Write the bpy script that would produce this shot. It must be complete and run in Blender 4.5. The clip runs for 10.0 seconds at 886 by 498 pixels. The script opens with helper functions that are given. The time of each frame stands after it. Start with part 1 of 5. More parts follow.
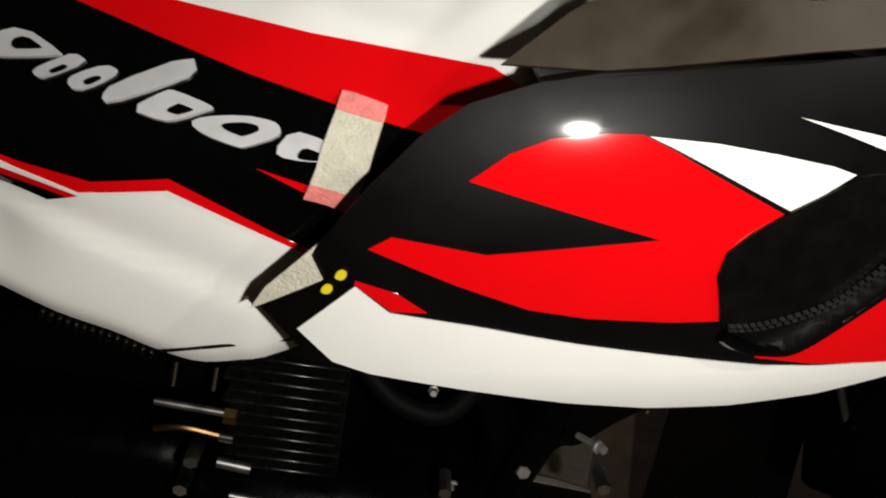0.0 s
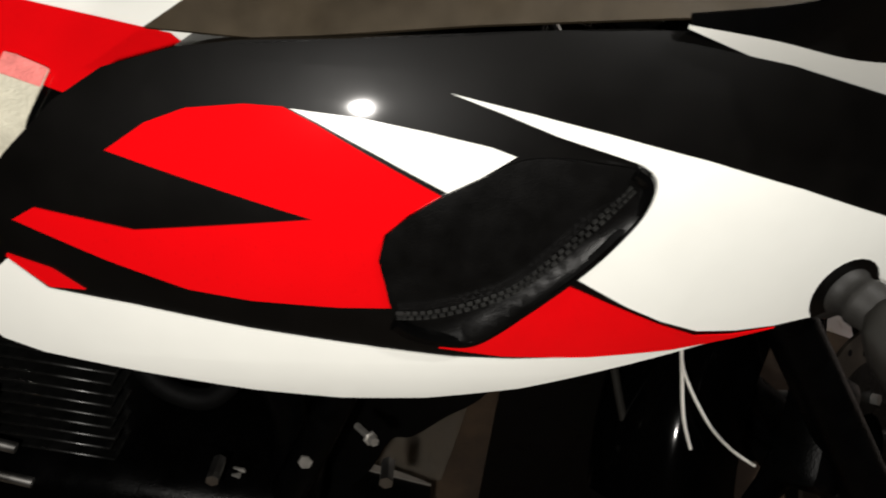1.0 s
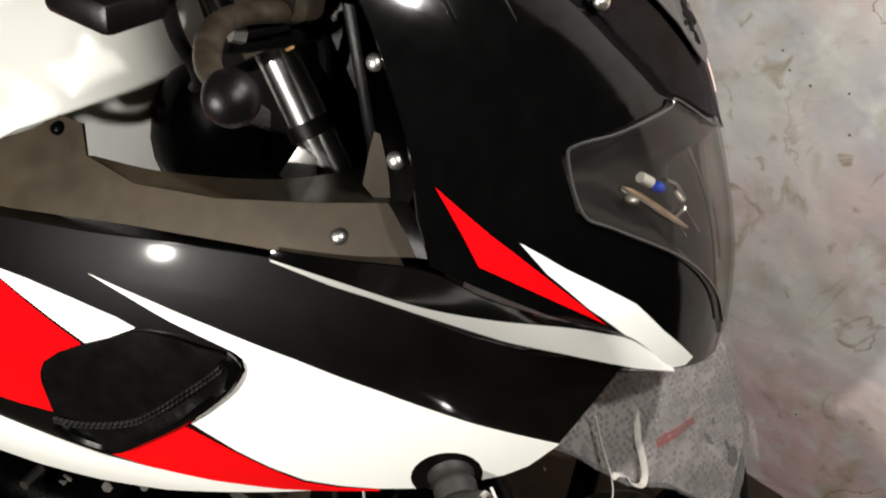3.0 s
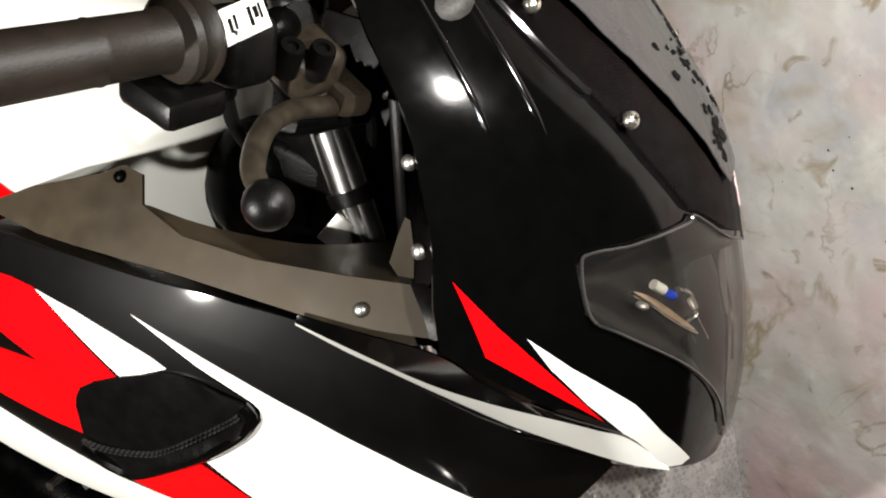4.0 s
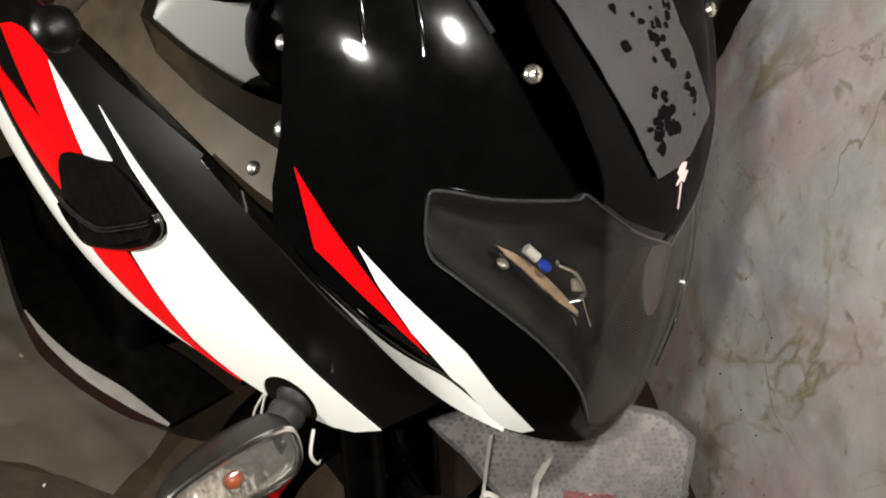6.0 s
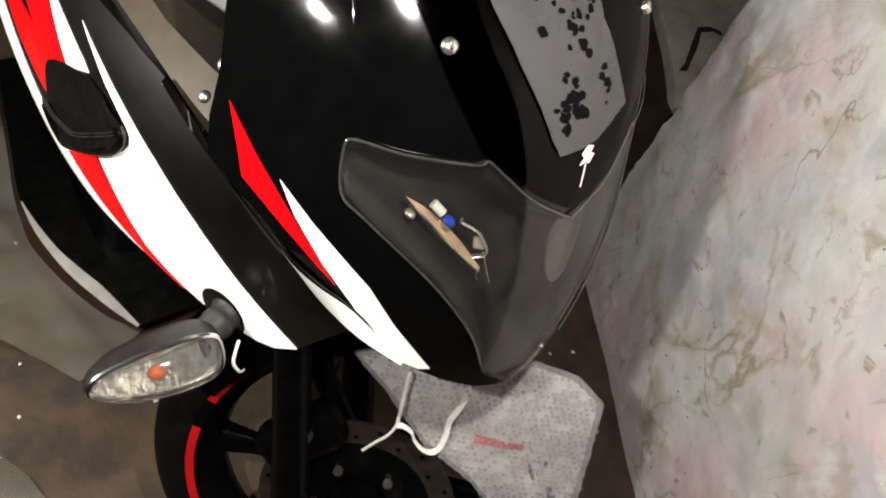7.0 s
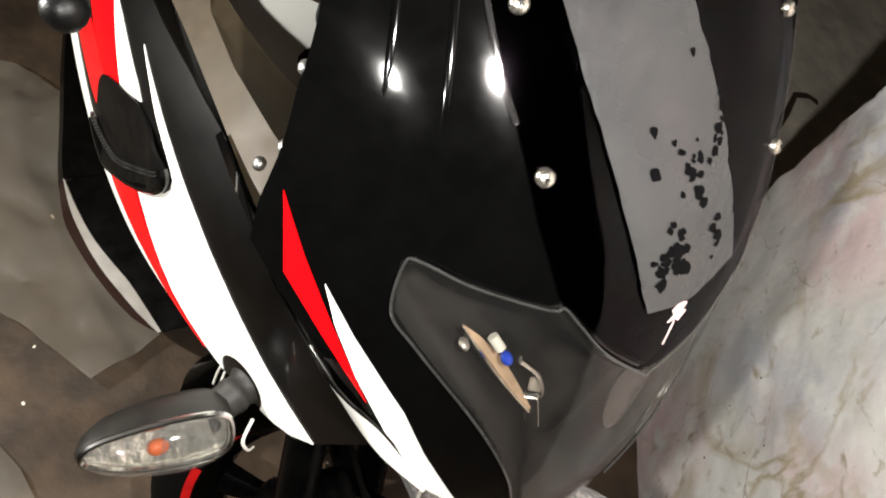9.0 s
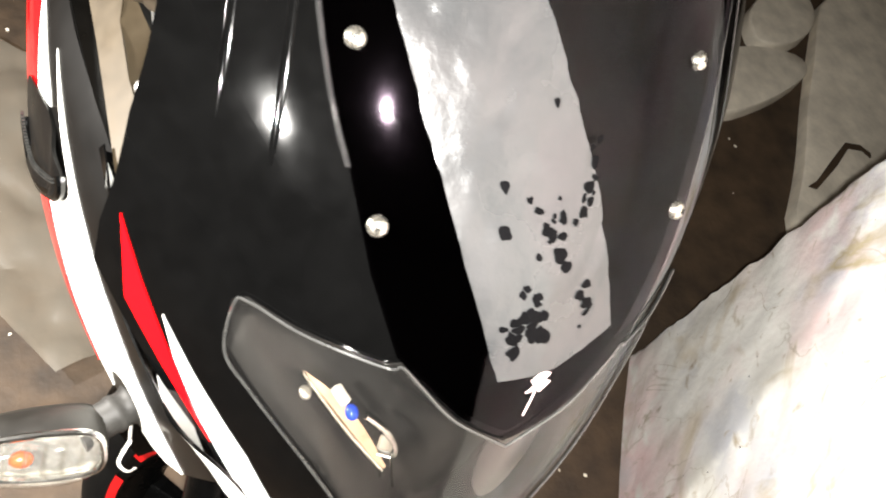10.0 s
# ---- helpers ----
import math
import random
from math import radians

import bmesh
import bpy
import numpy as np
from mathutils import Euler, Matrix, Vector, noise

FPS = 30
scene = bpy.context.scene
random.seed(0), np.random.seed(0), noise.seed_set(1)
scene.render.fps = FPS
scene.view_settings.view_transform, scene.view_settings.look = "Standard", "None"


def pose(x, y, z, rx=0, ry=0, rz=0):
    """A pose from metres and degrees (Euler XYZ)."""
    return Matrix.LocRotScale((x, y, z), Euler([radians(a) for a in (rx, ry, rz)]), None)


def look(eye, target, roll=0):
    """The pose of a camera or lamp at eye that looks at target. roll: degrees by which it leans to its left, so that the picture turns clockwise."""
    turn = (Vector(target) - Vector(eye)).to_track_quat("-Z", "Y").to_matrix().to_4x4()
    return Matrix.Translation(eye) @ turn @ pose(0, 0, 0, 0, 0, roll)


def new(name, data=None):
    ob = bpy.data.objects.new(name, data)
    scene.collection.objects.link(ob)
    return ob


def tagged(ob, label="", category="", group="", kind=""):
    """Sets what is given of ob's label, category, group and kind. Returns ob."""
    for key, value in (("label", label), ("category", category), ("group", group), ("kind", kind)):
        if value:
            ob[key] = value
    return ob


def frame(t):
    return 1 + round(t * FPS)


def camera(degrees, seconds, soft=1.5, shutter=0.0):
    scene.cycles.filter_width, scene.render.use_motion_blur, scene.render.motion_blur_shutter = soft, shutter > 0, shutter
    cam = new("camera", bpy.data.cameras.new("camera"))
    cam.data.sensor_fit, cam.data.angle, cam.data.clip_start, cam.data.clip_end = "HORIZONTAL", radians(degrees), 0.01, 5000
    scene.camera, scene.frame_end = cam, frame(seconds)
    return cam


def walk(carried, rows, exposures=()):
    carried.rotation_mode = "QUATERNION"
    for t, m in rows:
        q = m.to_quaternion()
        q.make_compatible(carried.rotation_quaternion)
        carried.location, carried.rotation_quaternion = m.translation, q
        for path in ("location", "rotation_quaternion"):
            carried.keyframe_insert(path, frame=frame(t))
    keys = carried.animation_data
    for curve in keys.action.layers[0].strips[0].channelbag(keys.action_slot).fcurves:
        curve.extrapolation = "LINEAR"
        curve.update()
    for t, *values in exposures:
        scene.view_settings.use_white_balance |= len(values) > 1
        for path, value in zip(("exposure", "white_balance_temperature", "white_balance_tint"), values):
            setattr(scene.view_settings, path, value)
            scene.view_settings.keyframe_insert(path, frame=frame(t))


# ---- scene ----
cam = camera(56.5, 10.0, soft=1.9, shutter=0.2)
PATH = [
    (0, (0.007, 0.013, 1.112), (0.005, 1.648, -0.04), -0.6),
    (0.5, (0.105, 0.009, 1.088), (0.1, 1.631, -0.082), 0.1),
    (1, (0.239, 0.034, 1.089), (0.225, 1.657, -0.08), 1.1),
    (1.5, (0.364, 0.069, 1.087), (0.313, 1.687, -0.088), 2.6),
    (2, (0.478, 0.113, 1.115), (0.338, 1.697, -0.099), 3.0),
    (2.2, (0.529, 0.102, 1.152), (0.327, 1.689, -0.047), 3.3),
    (2.5, (0.577, 0.093, 1.221), (0.325, 1.654, -0.003), 4.6),
    (3, (0.619, 0.059, 1.31), (0.288, 1.629, 0.116), 5.8),
    (3.2, (0.623, 0.058, 1.329), (0.259, 1.642, 0.164), 7.6),
    (4.5, (0.669, 0.066, 1.392), (0.138, 1.594, 0.216), 11.0),
    (5, (0.744, 0.13, 1.406), (0.075, 1.507, 0.12), 12.8),
    (5.5, (0.837, 0.194, 1.437), (0.028, 1.415, 0.075), 14.2),
    (6, (0.887, 0.235, 1.452), (0.08, 1.349, 0.0), 17.9),
    (6.2, (0.92, 0.247, 1.462), (0.095, 1.336, 0.002), 19.2),
    (7.5, (0.989, 0.279, 1.555), (0.31, 1.302, -0.024), 30.1),
    (8, (0.993, 0.285, 1.556), (0.354, 1.319, -0.032), 33.5),
    (8.5, (0.928, 0.318, 1.529), (0.246, 1.325, -0.059), 34.0),
    (9, (0.837, 0.337, 1.517), (0.058, 1.274, -0.069), 33.2),
    (9.5, (0.824, 0.404, 1.533), (-0.007, 1.263, -0.071), 32.8),
    (10, (0.85, 0.512, 1.548), (-0.014, 1.295, -0.077), 32.1),
]
EXPOSURES = ((0, -1.42), (1.0, -1.4), (1.5, -1.45), (2.0, -1.45), (2.5, -1.35), (3.0, -0.85), (4.5, -0.5), (5.0, -0.35), (5.5, -0.75), (6.0, -0.8), (7.5, 0.0), (8.0, 0.0), (8.5, 0.05), (9.0, 0.0), (9.5, 0.1), (10.0, 1.5))
walk(cam, [(t, look(eye, target, roll)) for t, eye, target, roll in PATH], EXPOSURES)


# ---------------------------------------------------------------- light
world = bpy.data.worlds.new("night_room")
scene.world = world
scene.cycles.caustics_reflective = False
world.use_nodes = True
world.node_tree.nodes["Background"].inputs["Color"].default_value = (0.55, 0.5, 0.45, 1)
world.node_tree.nodes["Background"].inputs["Strength"].default_value = 0.002


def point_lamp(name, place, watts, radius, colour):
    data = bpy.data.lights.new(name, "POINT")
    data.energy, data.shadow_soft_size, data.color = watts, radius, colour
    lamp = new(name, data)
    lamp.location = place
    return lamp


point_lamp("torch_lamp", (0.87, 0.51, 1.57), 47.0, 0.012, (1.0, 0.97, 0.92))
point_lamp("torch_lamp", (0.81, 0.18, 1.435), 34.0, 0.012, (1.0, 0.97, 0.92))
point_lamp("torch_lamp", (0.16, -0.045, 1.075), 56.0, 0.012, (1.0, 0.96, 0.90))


# ---------------------------------------------------------------- materials
def material(name, colour, rough=0.5, metal=0.0, coat=0.0, vary=0.0, scale=40.0, bump=0.0, bump_scale=200.0, second=None, rough_vary=0.0, spec=0.5, coat_rough=0.05):
    """A principled surface with colour drift at two scales, roughness drift and a fine relief."""
    mat = bpy.data.materials.new(name)
    mat.use_nodes = True
    nt = mat.node_tree
    b = nt.nodes["Principled BSDF"]
    b.inputs["Roughness"].default_value = rough
    b.inputs["Metallic"].default_value = metal
    b.inputs["Specular IOR Level"].default_value = spec
    b.inputs["Coat Weight"].default_value = coat
    b.inputs["Coat Roughness"].default_value = coat_rough
    b.inputs["Base Color"].default_value = (*colour, 1)
    co = nt.nodes.new("ShaderNodeTexCoord")

    def noise_node(s, detail=6.0):
        n = nt.nodes.new("ShaderNodeTexNoise")
        n.inputs["Scale"].default_value, n.inputs["Detail"].default_value = s, detail
        nt.links.new(co.outputs["Object"], n.inputs["Vector"])
        return n
    if vary:
        coarse, fine = noise_node(scale * 0.18), noise_node(scale, 8)
        both = nt.nodes.new("ShaderNodeMath")
        both.operation = "MULTIPLY_ADD"
        nt.links.new(fine.outputs["Fac"], both.inputs[0])
        both.inputs[1].default_value = 0.5
        half = nt.nodes.new("ShaderNodeMath")
        half.operation = "MULTIPLY"
        half.inputs[1].default_value = 0.5
        nt.links.new(coarse.outputs["Fac"], half.inputs[0])
        nt.links.new(half.outputs[0], both.inputs[2])
        ramp = nt.nodes.new("ShaderNodeValToRGB")
        dark = second or tuple(c * (1 - vary) for c in colour)
        light = colour if second else tuple(min(1, c * (1 + vary)) for c in colour)
        ramp.color_ramp.elements[0].position, ramp.color_ramp.elements[1].position = 0.36, 0.64
        ramp.color_ramp.elements[0].color, ramp.color_ramp.elements[1].color = (*dark, 1), (*light, 1)
        nt.links.new(both.outputs[0], ramp.inputs["Fac"])
        nt.links.new(ramp.outputs["Color"], b.inputs["Base Color"])
    if rough_vary:
        n = noise_node(scale * 0.5, 8)
        m = nt.nodes.new("ShaderNodeMapRange")
        m.inputs["To Min"].default_value, m.inputs["To Max"].default_value = max(0.02, rough - rough_vary), min(1, rough + rough_vary)
        m.inputs["From Min"].default_value, m.inputs["From Max"].default_value = 0.3, 0.7
        nt.links.new(n.outputs["Fac"], m.inputs["Value"])
        nt.links.new(m.outputs["Result"], b.inputs["Roughness"])
    if bump:
        n = noise_node(bump_scale, 6)
        bm_ = nt.nodes.new("ShaderNodeBump")
        bm_.inputs["Strength"].default_value, bm_.inputs["Distance"].default_value = bump, 0.002
        nt.links.new(n.outputs["Fac"], bm_.inputs["Height"])
        nt.links.new(bm_.outputs["Normal"], b.inputs["Normal"])
    return mat


def clear(name, tint, gloss=0.05, ior=1.45, haze=0.0, sheen=1.0, cloud=(0.8, 0.8, 0.8)):
    """A thin clear sheet: tinted see-through with a Fresnel gloss."""
    mat = bpy.data.materials.new(name)
    mat.use_nodes = True
    nt = mat.node_tree
    nt.nodes.clear()
    out = nt.nodes.new("ShaderNodeOutputMaterial")
    see, shine, mix = nt.nodes.new("ShaderNodeBsdfTransparent"), nt.nodes.new("ShaderNodeBsdfGlossy"), nt.nodes.new("ShaderNodeMixShader")
    edge = nt.nodes.new("ShaderNodeLayerWeight")
    edge.inputs["Blend"].default_value = 0.5
    steep, fres = nt.nodes.new("ShaderNodeMath"), nt.nodes.new("ShaderNodeMath")
    steep.operation, fres.operation = "POWER", "MULTIPLY_ADD"
    steep.inputs[1].default_value = 4.0
    base = 0.6 * sheen * ((ior - 1) / (ior + 1)) ** 2
    fres.inputs[1].default_value, fres.inputs[2].default_value = 0.4 * sheen, base
    nt.links.new(edge.outputs["Facing"], steep.inputs[0])
    nt.links.new(steep.outputs[0], fres.inputs[0])
    see.inputs["Color"].default_value = (*tint, 1)
    shine.inputs["Roughness"].default_value = gloss
    body = see
    if haze:
        diff, m2 = nt.nodes.new("ShaderNodeBsdfDiffuse"), nt.nodes.new("ShaderNodeMixShader")
        diff.inputs["Color"].default_value = (*cloud, 1)
        m2.inputs["Fac"].default_value = haze
        nt.links.new(see.outputs[0], m2.inputs[1])
        nt.links.new(diff.outputs[0], m2.inputs[2])
        body = m2
    nt.links.new(fres.outputs[0], mix.inputs["Fac"])
    nt.links.new(body.outputs[0], mix.inputs[1])
    nt.links.new(shine.outputs[0], mix.inputs[2])
    nt.links.new(mix.outputs[0], out.inputs["Surface"])
    return mat


WHITE = material("white_paint", (0.80, 0.80, 0.75), 0.22, vary=0.02, scale=30)
RED = material("red_paint", (0.66, 0.002, 0.004), 0.085, vary=0.03, scale=30)
BLACK = material("black_paint", (0.0012, 0.0012, 0.0012), 0.085, spec=0.32, vary=0.2, scale=60, rough_vary=0.02)
DUSTED = material("dusty_black_paint", (0.0016, 0.0014, 0.0012), 0.44, coat=0.4, coat_rough=0.08, spec=0.1, vary=0.3, scale=25, rough_vary=0.05)
SATIN = material("satin_black_plastic", (0.002, 0.0019, 0.0018), 0.33, spec=0.16, vary=0.25, scale=70, bump=0.15, bump_scale=900, rough_vary=0.08)
MATTE = material("matte_grey_plastic", (0.035, 0.0262, 0.0155), 0.5, metal=0.12, spec=0.25, vary=0.18, scale=60, bump=0.1, bump_scale=1500, rough_vary=0.08)
RUBBER = material("black_rubber", (0.0025, 0.0025, 0.0025), 0.6, spec=0.08, vary=0.3, scale=80, bump=0.3, bump_scale=700)
LEVER = material("dusty_lever_alloy", (0.026, 0.02, 0.0135), 0.45, metal=0.2, spec=0.3, vary=0.4, scale=90, rough_vary=0.1)
GRIP = material("worn_grip_rubber", (0.012, 0.0086, 0.0062), 0.5, spec=0.25, vary=0.35, scale=60, bump=0.12, bump_scale=500)
CHROME = material("chrome", (0.75, 0.75, 0.73), 0.2, metal=1.0, rough_vary=0.05, scale=60)
STEEL = material("dull_steel", (0.42, 0.41, 0.39), 0.38, metal=1.0, vary=0.2, scale=60, rough_vary=0.1)
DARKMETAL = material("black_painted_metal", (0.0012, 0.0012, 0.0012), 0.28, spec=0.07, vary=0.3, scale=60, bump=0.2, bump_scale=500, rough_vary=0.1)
FOIL = material("lamp_reflector_foil", (0.86, 0.83, 0.77), 0.16, metal=0.85, vary=0.25, scale=110, bump=1.0, bump_scale=70)
NICKEL = material("dull_nickel", (0.5, 0.48, 0.44), 0.42, metal=0.75, vary=0.15, scale=150, rough_vary=0.08)
BRASS = material("tarnished_brass", (0.24, 0.15, 0.06), 0.42, metal=1.0, vary=0.15, scale=80)
ORANGE = material("orange_reflector", (0.85, 0.16, 0.01), 0.2, coat=0.5, vary=0.1, scale=120)
AMBER = material("amber_bulb", (0.4, 0.075, 0.012), 0.15, coat=0.3, vary=0.1, scale=100)
BLUE = material("blue_bulb_glass", (0.02, 0.06, 0.5), 0.08, coat=0.6, vary=0.1, scale=100)
PAN_RED = material("dark_red_paint", (0.02, 0.004, 0.003), 0.3, vary=0.3, scale=40)
DUSTY = material("dusty_white_plastic", (0.28, 0.26, 0.23), 0.5, vary=0.25, scale=30)
DUSTBLACK = material("dusty_black_plastic", (0.012, 0.011, 0.0095), 0.42, spec=0.3, vary=0.3, scale=40, rough_vary=0.08)
TAPE = material("masking_tape", (0.56, 0.53, 0.42), 0.7, vary=0.12, scale=120, bump=0.7, bump_scale=400)
TAPE_PINK = material("masking_tape_over_red", (0.72, 0.2, 0.18), 0.7, vary=0.2, scale=120, bump=0.7, bump_scale=400)
EMBLEM = material("brushed_silver_emblem", (0.66, 0.66, 0.67), 0.32, metal=0.25, vary=0.08, scale=80)
SILVER = material("silver_film", (0.036, 0.035, 0.0355), 0.26, metal=0.0, vary=0.4, scale=22, second=(0.024, 0.0255, 0.0265), bump=0.9, bump_scale=30, rough_vary=0.12)
INK = material("black_ink", (0.0015, 0.0015, 0.0018), 0.5, spec=0.04, vary=0.3, scale=90)
LABEL = material("white_label", (0.75, 0.74, 0.7), 0.5, vary=0.06, scale=90)
RIBBON = material("white_cotton_tape", (0.75, 0.72, 0.66), 0.85, vary=0.12, scale=150, bump=0.5, bump_scale=900)
YELLOW = material("yellow_paint_mark", (0.75, 0.6, 0.02), 0.5, vary=0.1, scale=200)
PINKMARK = material("pale_pink_transfer", (0.8, 0.6, 0.58), 0.4, vary=0.05, scale=90)
SMOKE = clear("smoked_screen", (0.42, 0.39, 0.42), 0.03, 1.5, sheen=0.4)
LENS = clear("headlamp_lens", (0.80, 0.79, 0.77), 0.05, 1.5, haze=0.0025)
INDICATOR_LENS = clear("clear_indicator_lens", (0.9, 0.89, 0.86), 0.06, 1.6, haze=0.02)


def wall_material():
    mat = bpy.data.materials.new("limewashed_plaster")
    mat.use_nodes = True
    nt = mat.node_tree
    b = nt.nodes["Principled BSDF"]
    b.inputs["Roughness"].default_value = 0.85
    co = nt.nodes.new("ShaderNodeTexCoord")

    def noise_at(s, d, off=0.0, dist=0.0):
        mp = nt.nodes.new("ShaderNodeMapping")
        mp.inputs["Location"].default_value = (off, off * 0.7, off * 1.3)
        nt.links.new(co.outputs["Object"], mp.inputs["Vector"])
        n = nt.nodes.new("ShaderNodeTexNoise")
        n.inputs["Scale"].default_value, n.inputs["Detail"].default_value, n.inputs["Distortion"].default_value = s, d, dist
        nt.links.new(mp.outputs[0], n.inputs["Vector"])
        return n

    def ramp(src, lo, hi):
        r = nt.nodes.new("ShaderNodeMapRange")
        r.inputs["From Min"].default_value, r.inputs["From Max"].default_value = lo, hi
        r.clamp = True
        nt.links.new(src, r.inputs["Value"])
        return r.outputs["Result"]

    def mix(a, c, fac):
        m = nt.nodes.new("ShaderNodeMix")
        m.data_type = "RGBA"
        if isinstance(a, tuple):
            m.inputs[6].default_value = (*a, 1)
        else:
            nt.links.new(a, m.inputs[6])
        m.inputs[7].default_value = (*c, 1)
        nt.links.new(fac, m.inputs["Factor"])
        return m.outputs[2]
    c = mix((0.68, 0.65, 0.59), (0.86, 0.84, 0.79), ramp(noise_at(6, 9, 1).outputs["Fac"], 0.36, 0.62))
    c = mix(c, (0.84, 0.60, 0.60), ramp(noise_at(2.4, 6, 7).outputs["Fac"], 0.45, 0.66))
    c = mix(c, (0.60, 0.61, 0.66), ramp(noise_at(4.5, 8, 19).outputs["Fac"], 0.53, 0.74))
    c = mix(c, (0.88, 0.86, 0.81), ramp(noise_at(16, 9, 53, 0.3).outputs["Fac"], 0.52, 0.70))
    c = mix(c, (0.55, 0.46, 0.32), ramp(noise_at(6, 12, 31, 0.9).outputs["Fac"], 0.56, 0.74))
    c = mix(c, (0.45, 0.37, 0.26), ramp(noise_at(17, 12, 43, 1.2).outputs["Fac"], 0.62, 0.74))
    crack = nt.nodes.new("ShaderNodeTexVoronoi")
    crack.feature = "DISTANCE_TO_EDGE"
    crack.inputs["Scale"].default_value = 1.7
    warp = nt.nodes.new("ShaderNodeMix")
    warp.data_type = "RGBA"
    warp.inputs["Factor"].default_value = 0.16
    nt.links.new(co.outputs["Object"], warp.inputs[6])
    nt.links.new(noise_at(6, 7, 3).outputs["Color"], warp.inputs[7])
    nt.links.new(warp.outputs[2], crack.inputs["Vector"])
    width = noise_at(4, 3, 11)
    line = nt.nodes.new("ShaderNodeMath")
    line.operation = "LESS_THAN"
    wid = nt.nodes.new("ShaderNodeMapRange")
    wid.inputs["From Min"].default_value, wid.inputs["From Max"].default_value = 0.58, 0.8
    wid.inputs["To Min"].default_value, wid.inputs["To Max"].default_value = 0.0, 0.004
    nt.links.new(width.outputs["Fac"], wid.inputs["Value"])
    nt.links.new(crack.outputs["Distance"], line.inputs[0])
    nt.links.new(wid.outputs["Result"], line.inputs[1])
    c = mix(c, (0.40, 0.32, 0.19), line.outputs[0])
    spot = nt.nodes.new("ShaderNodeTexVoronoi")
    spot.inputs["Scale"].default_value = 34
    spot.inputs["Randomness"].default_value = 1
    nt.links.new(co.outputs["Object"], spot.inputs["Vector"])
    sp = nt.nodes.new("ShaderNodeMath")
    sp.operation = "LESS_THAN"
    lim = nt.nodes.new("ShaderNodeMapRange")
    lim.inputs["From Min"].default_value, lim.inputs["From Max"].default_value = 0.48, 0.8
    lim.inputs["To Min"].default_value, lim.inputs["To Max"].default_value = 0.0, 0.17
    nt.links.new(noise_at(5, 3, 23).outputs["Fac"], lim.inputs["Value"])
    nt.links.new(spot.outputs["Distance"], sp.inputs[0])
    nt.links.new(lim.outputs["Result"], sp.inputs[1])
    c = mix(c, (0.05, 0.045, 0.04), sp.outputs[0])
    for scale, off, wide, tint in ((1.5, 61, 0.011, (0.47, 0.39, 0.25)), (2.6, 83, 0.006, (0.42, 0.35, 0.26))):
        ridge = nt.nodes.new("ShaderNodeMath")
        ridge.operation = "SUBTRACT"
        ridge.inputs[1].default_value = 0.5
        nt.links.new(noise_at(scale, 12, off, 0.7).outputs["Fac"], ridge.inputs[0])
        size = nt.nodes.new("ShaderNodeMath")
        size.operation = "ABSOLUTE"
        nt.links.new(ridge.outputs[0], size.inputs[0])
        line_ = nt.nodes.new("ShaderNodeMapRange")
        line_.inputs["From Min"].default_value, line_.inputs["From Max"].default_value = wide, 0.0
        nt.links.new(size.outputs[0], line_.inputs["Value"])
        patchy = nt.nodes.new("ShaderNodeMath")
        patchy.operation = "MULTIPLY"
        nt.links.new(line_.outputs["Result"], patchy.inputs[0])
        nt.links.new(ramp(noise_at(3.2, 4, off + 5).outputs["Fac"], 0.45, 0.62), patchy.inputs[1])
        c = mix(c, tint, patchy.outputs[0])
    nt.links.new(c, b.inputs["Base Color"])
    bump = nt.nodes.new("ShaderNodeBump")
    bump.inputs["Strength"].default_value, bump.inputs["Distance"].default_value = 0.7, 0.01
    nt.links.new(noise_at(14, 10, 2).outputs["Fac"], bump.inputs["Height"])
    nt.links.new(bump.outputs["Normal"], b.inputs["Normal"])
    return mat


PLASTER = wall_material()
EARTH = material("brown_concrete_floor", (0.055, 0.0345, 0.019), 0.72, vary=0.55, scale=14, bump=0.9, bump_scale=60)
# for the unseen room shell; kept dark so the black paint reflects little
ROOM = material("unseen_room_plaster", (0.11, 0.09, 0.07), 0.9, vary=0.25, scale=8, bump=0.4, bump_scale=40)
STONE = material("pale_plaster_block", (0.76, 0.69, 0.57), 0.85, vary=0.22, scale=16, bump=0.5, bump_scale=50)
POLY = clear("cloudy_polythene", (0.66, 0.62, 0.55), 0.42, 1.3, haze=0.11, cloud=(0.72, 0.66, 0.55))


# ---------------------------------------------------------------- mesh helpers
def finish(name, bm, mat, parent=None, label="", smooth=True, angle=40):
    me = bpy.data.meshes.new(name)
    bmesh.ops.recalc_face_normals(bm, faces=bm.faces[:])
    bm.to_mesh(me)
    bm.free()
    if smooth:
        me.polygons.foreach_set("use_smooth", [True] * len(me.polygons))
        me.set_sharp_from_angle(angle=radians(angle))
    me.materials.append(mat)
    ob = new(name, me)
    if parent:
        ob.parent = parent
    if label:
        tagged(ob, label)
    return ob


def part(name, bm, mat, parent, label="", smooth=True, angle=40):
    return finish(name, bm, mat, parent, label, smooth, angle)


def thing(name, label, category, group="", kind=""):
    ob = new(name)
    ob.empty_display_size = 0.05
    return tagged(ob, label, category, group, kind)


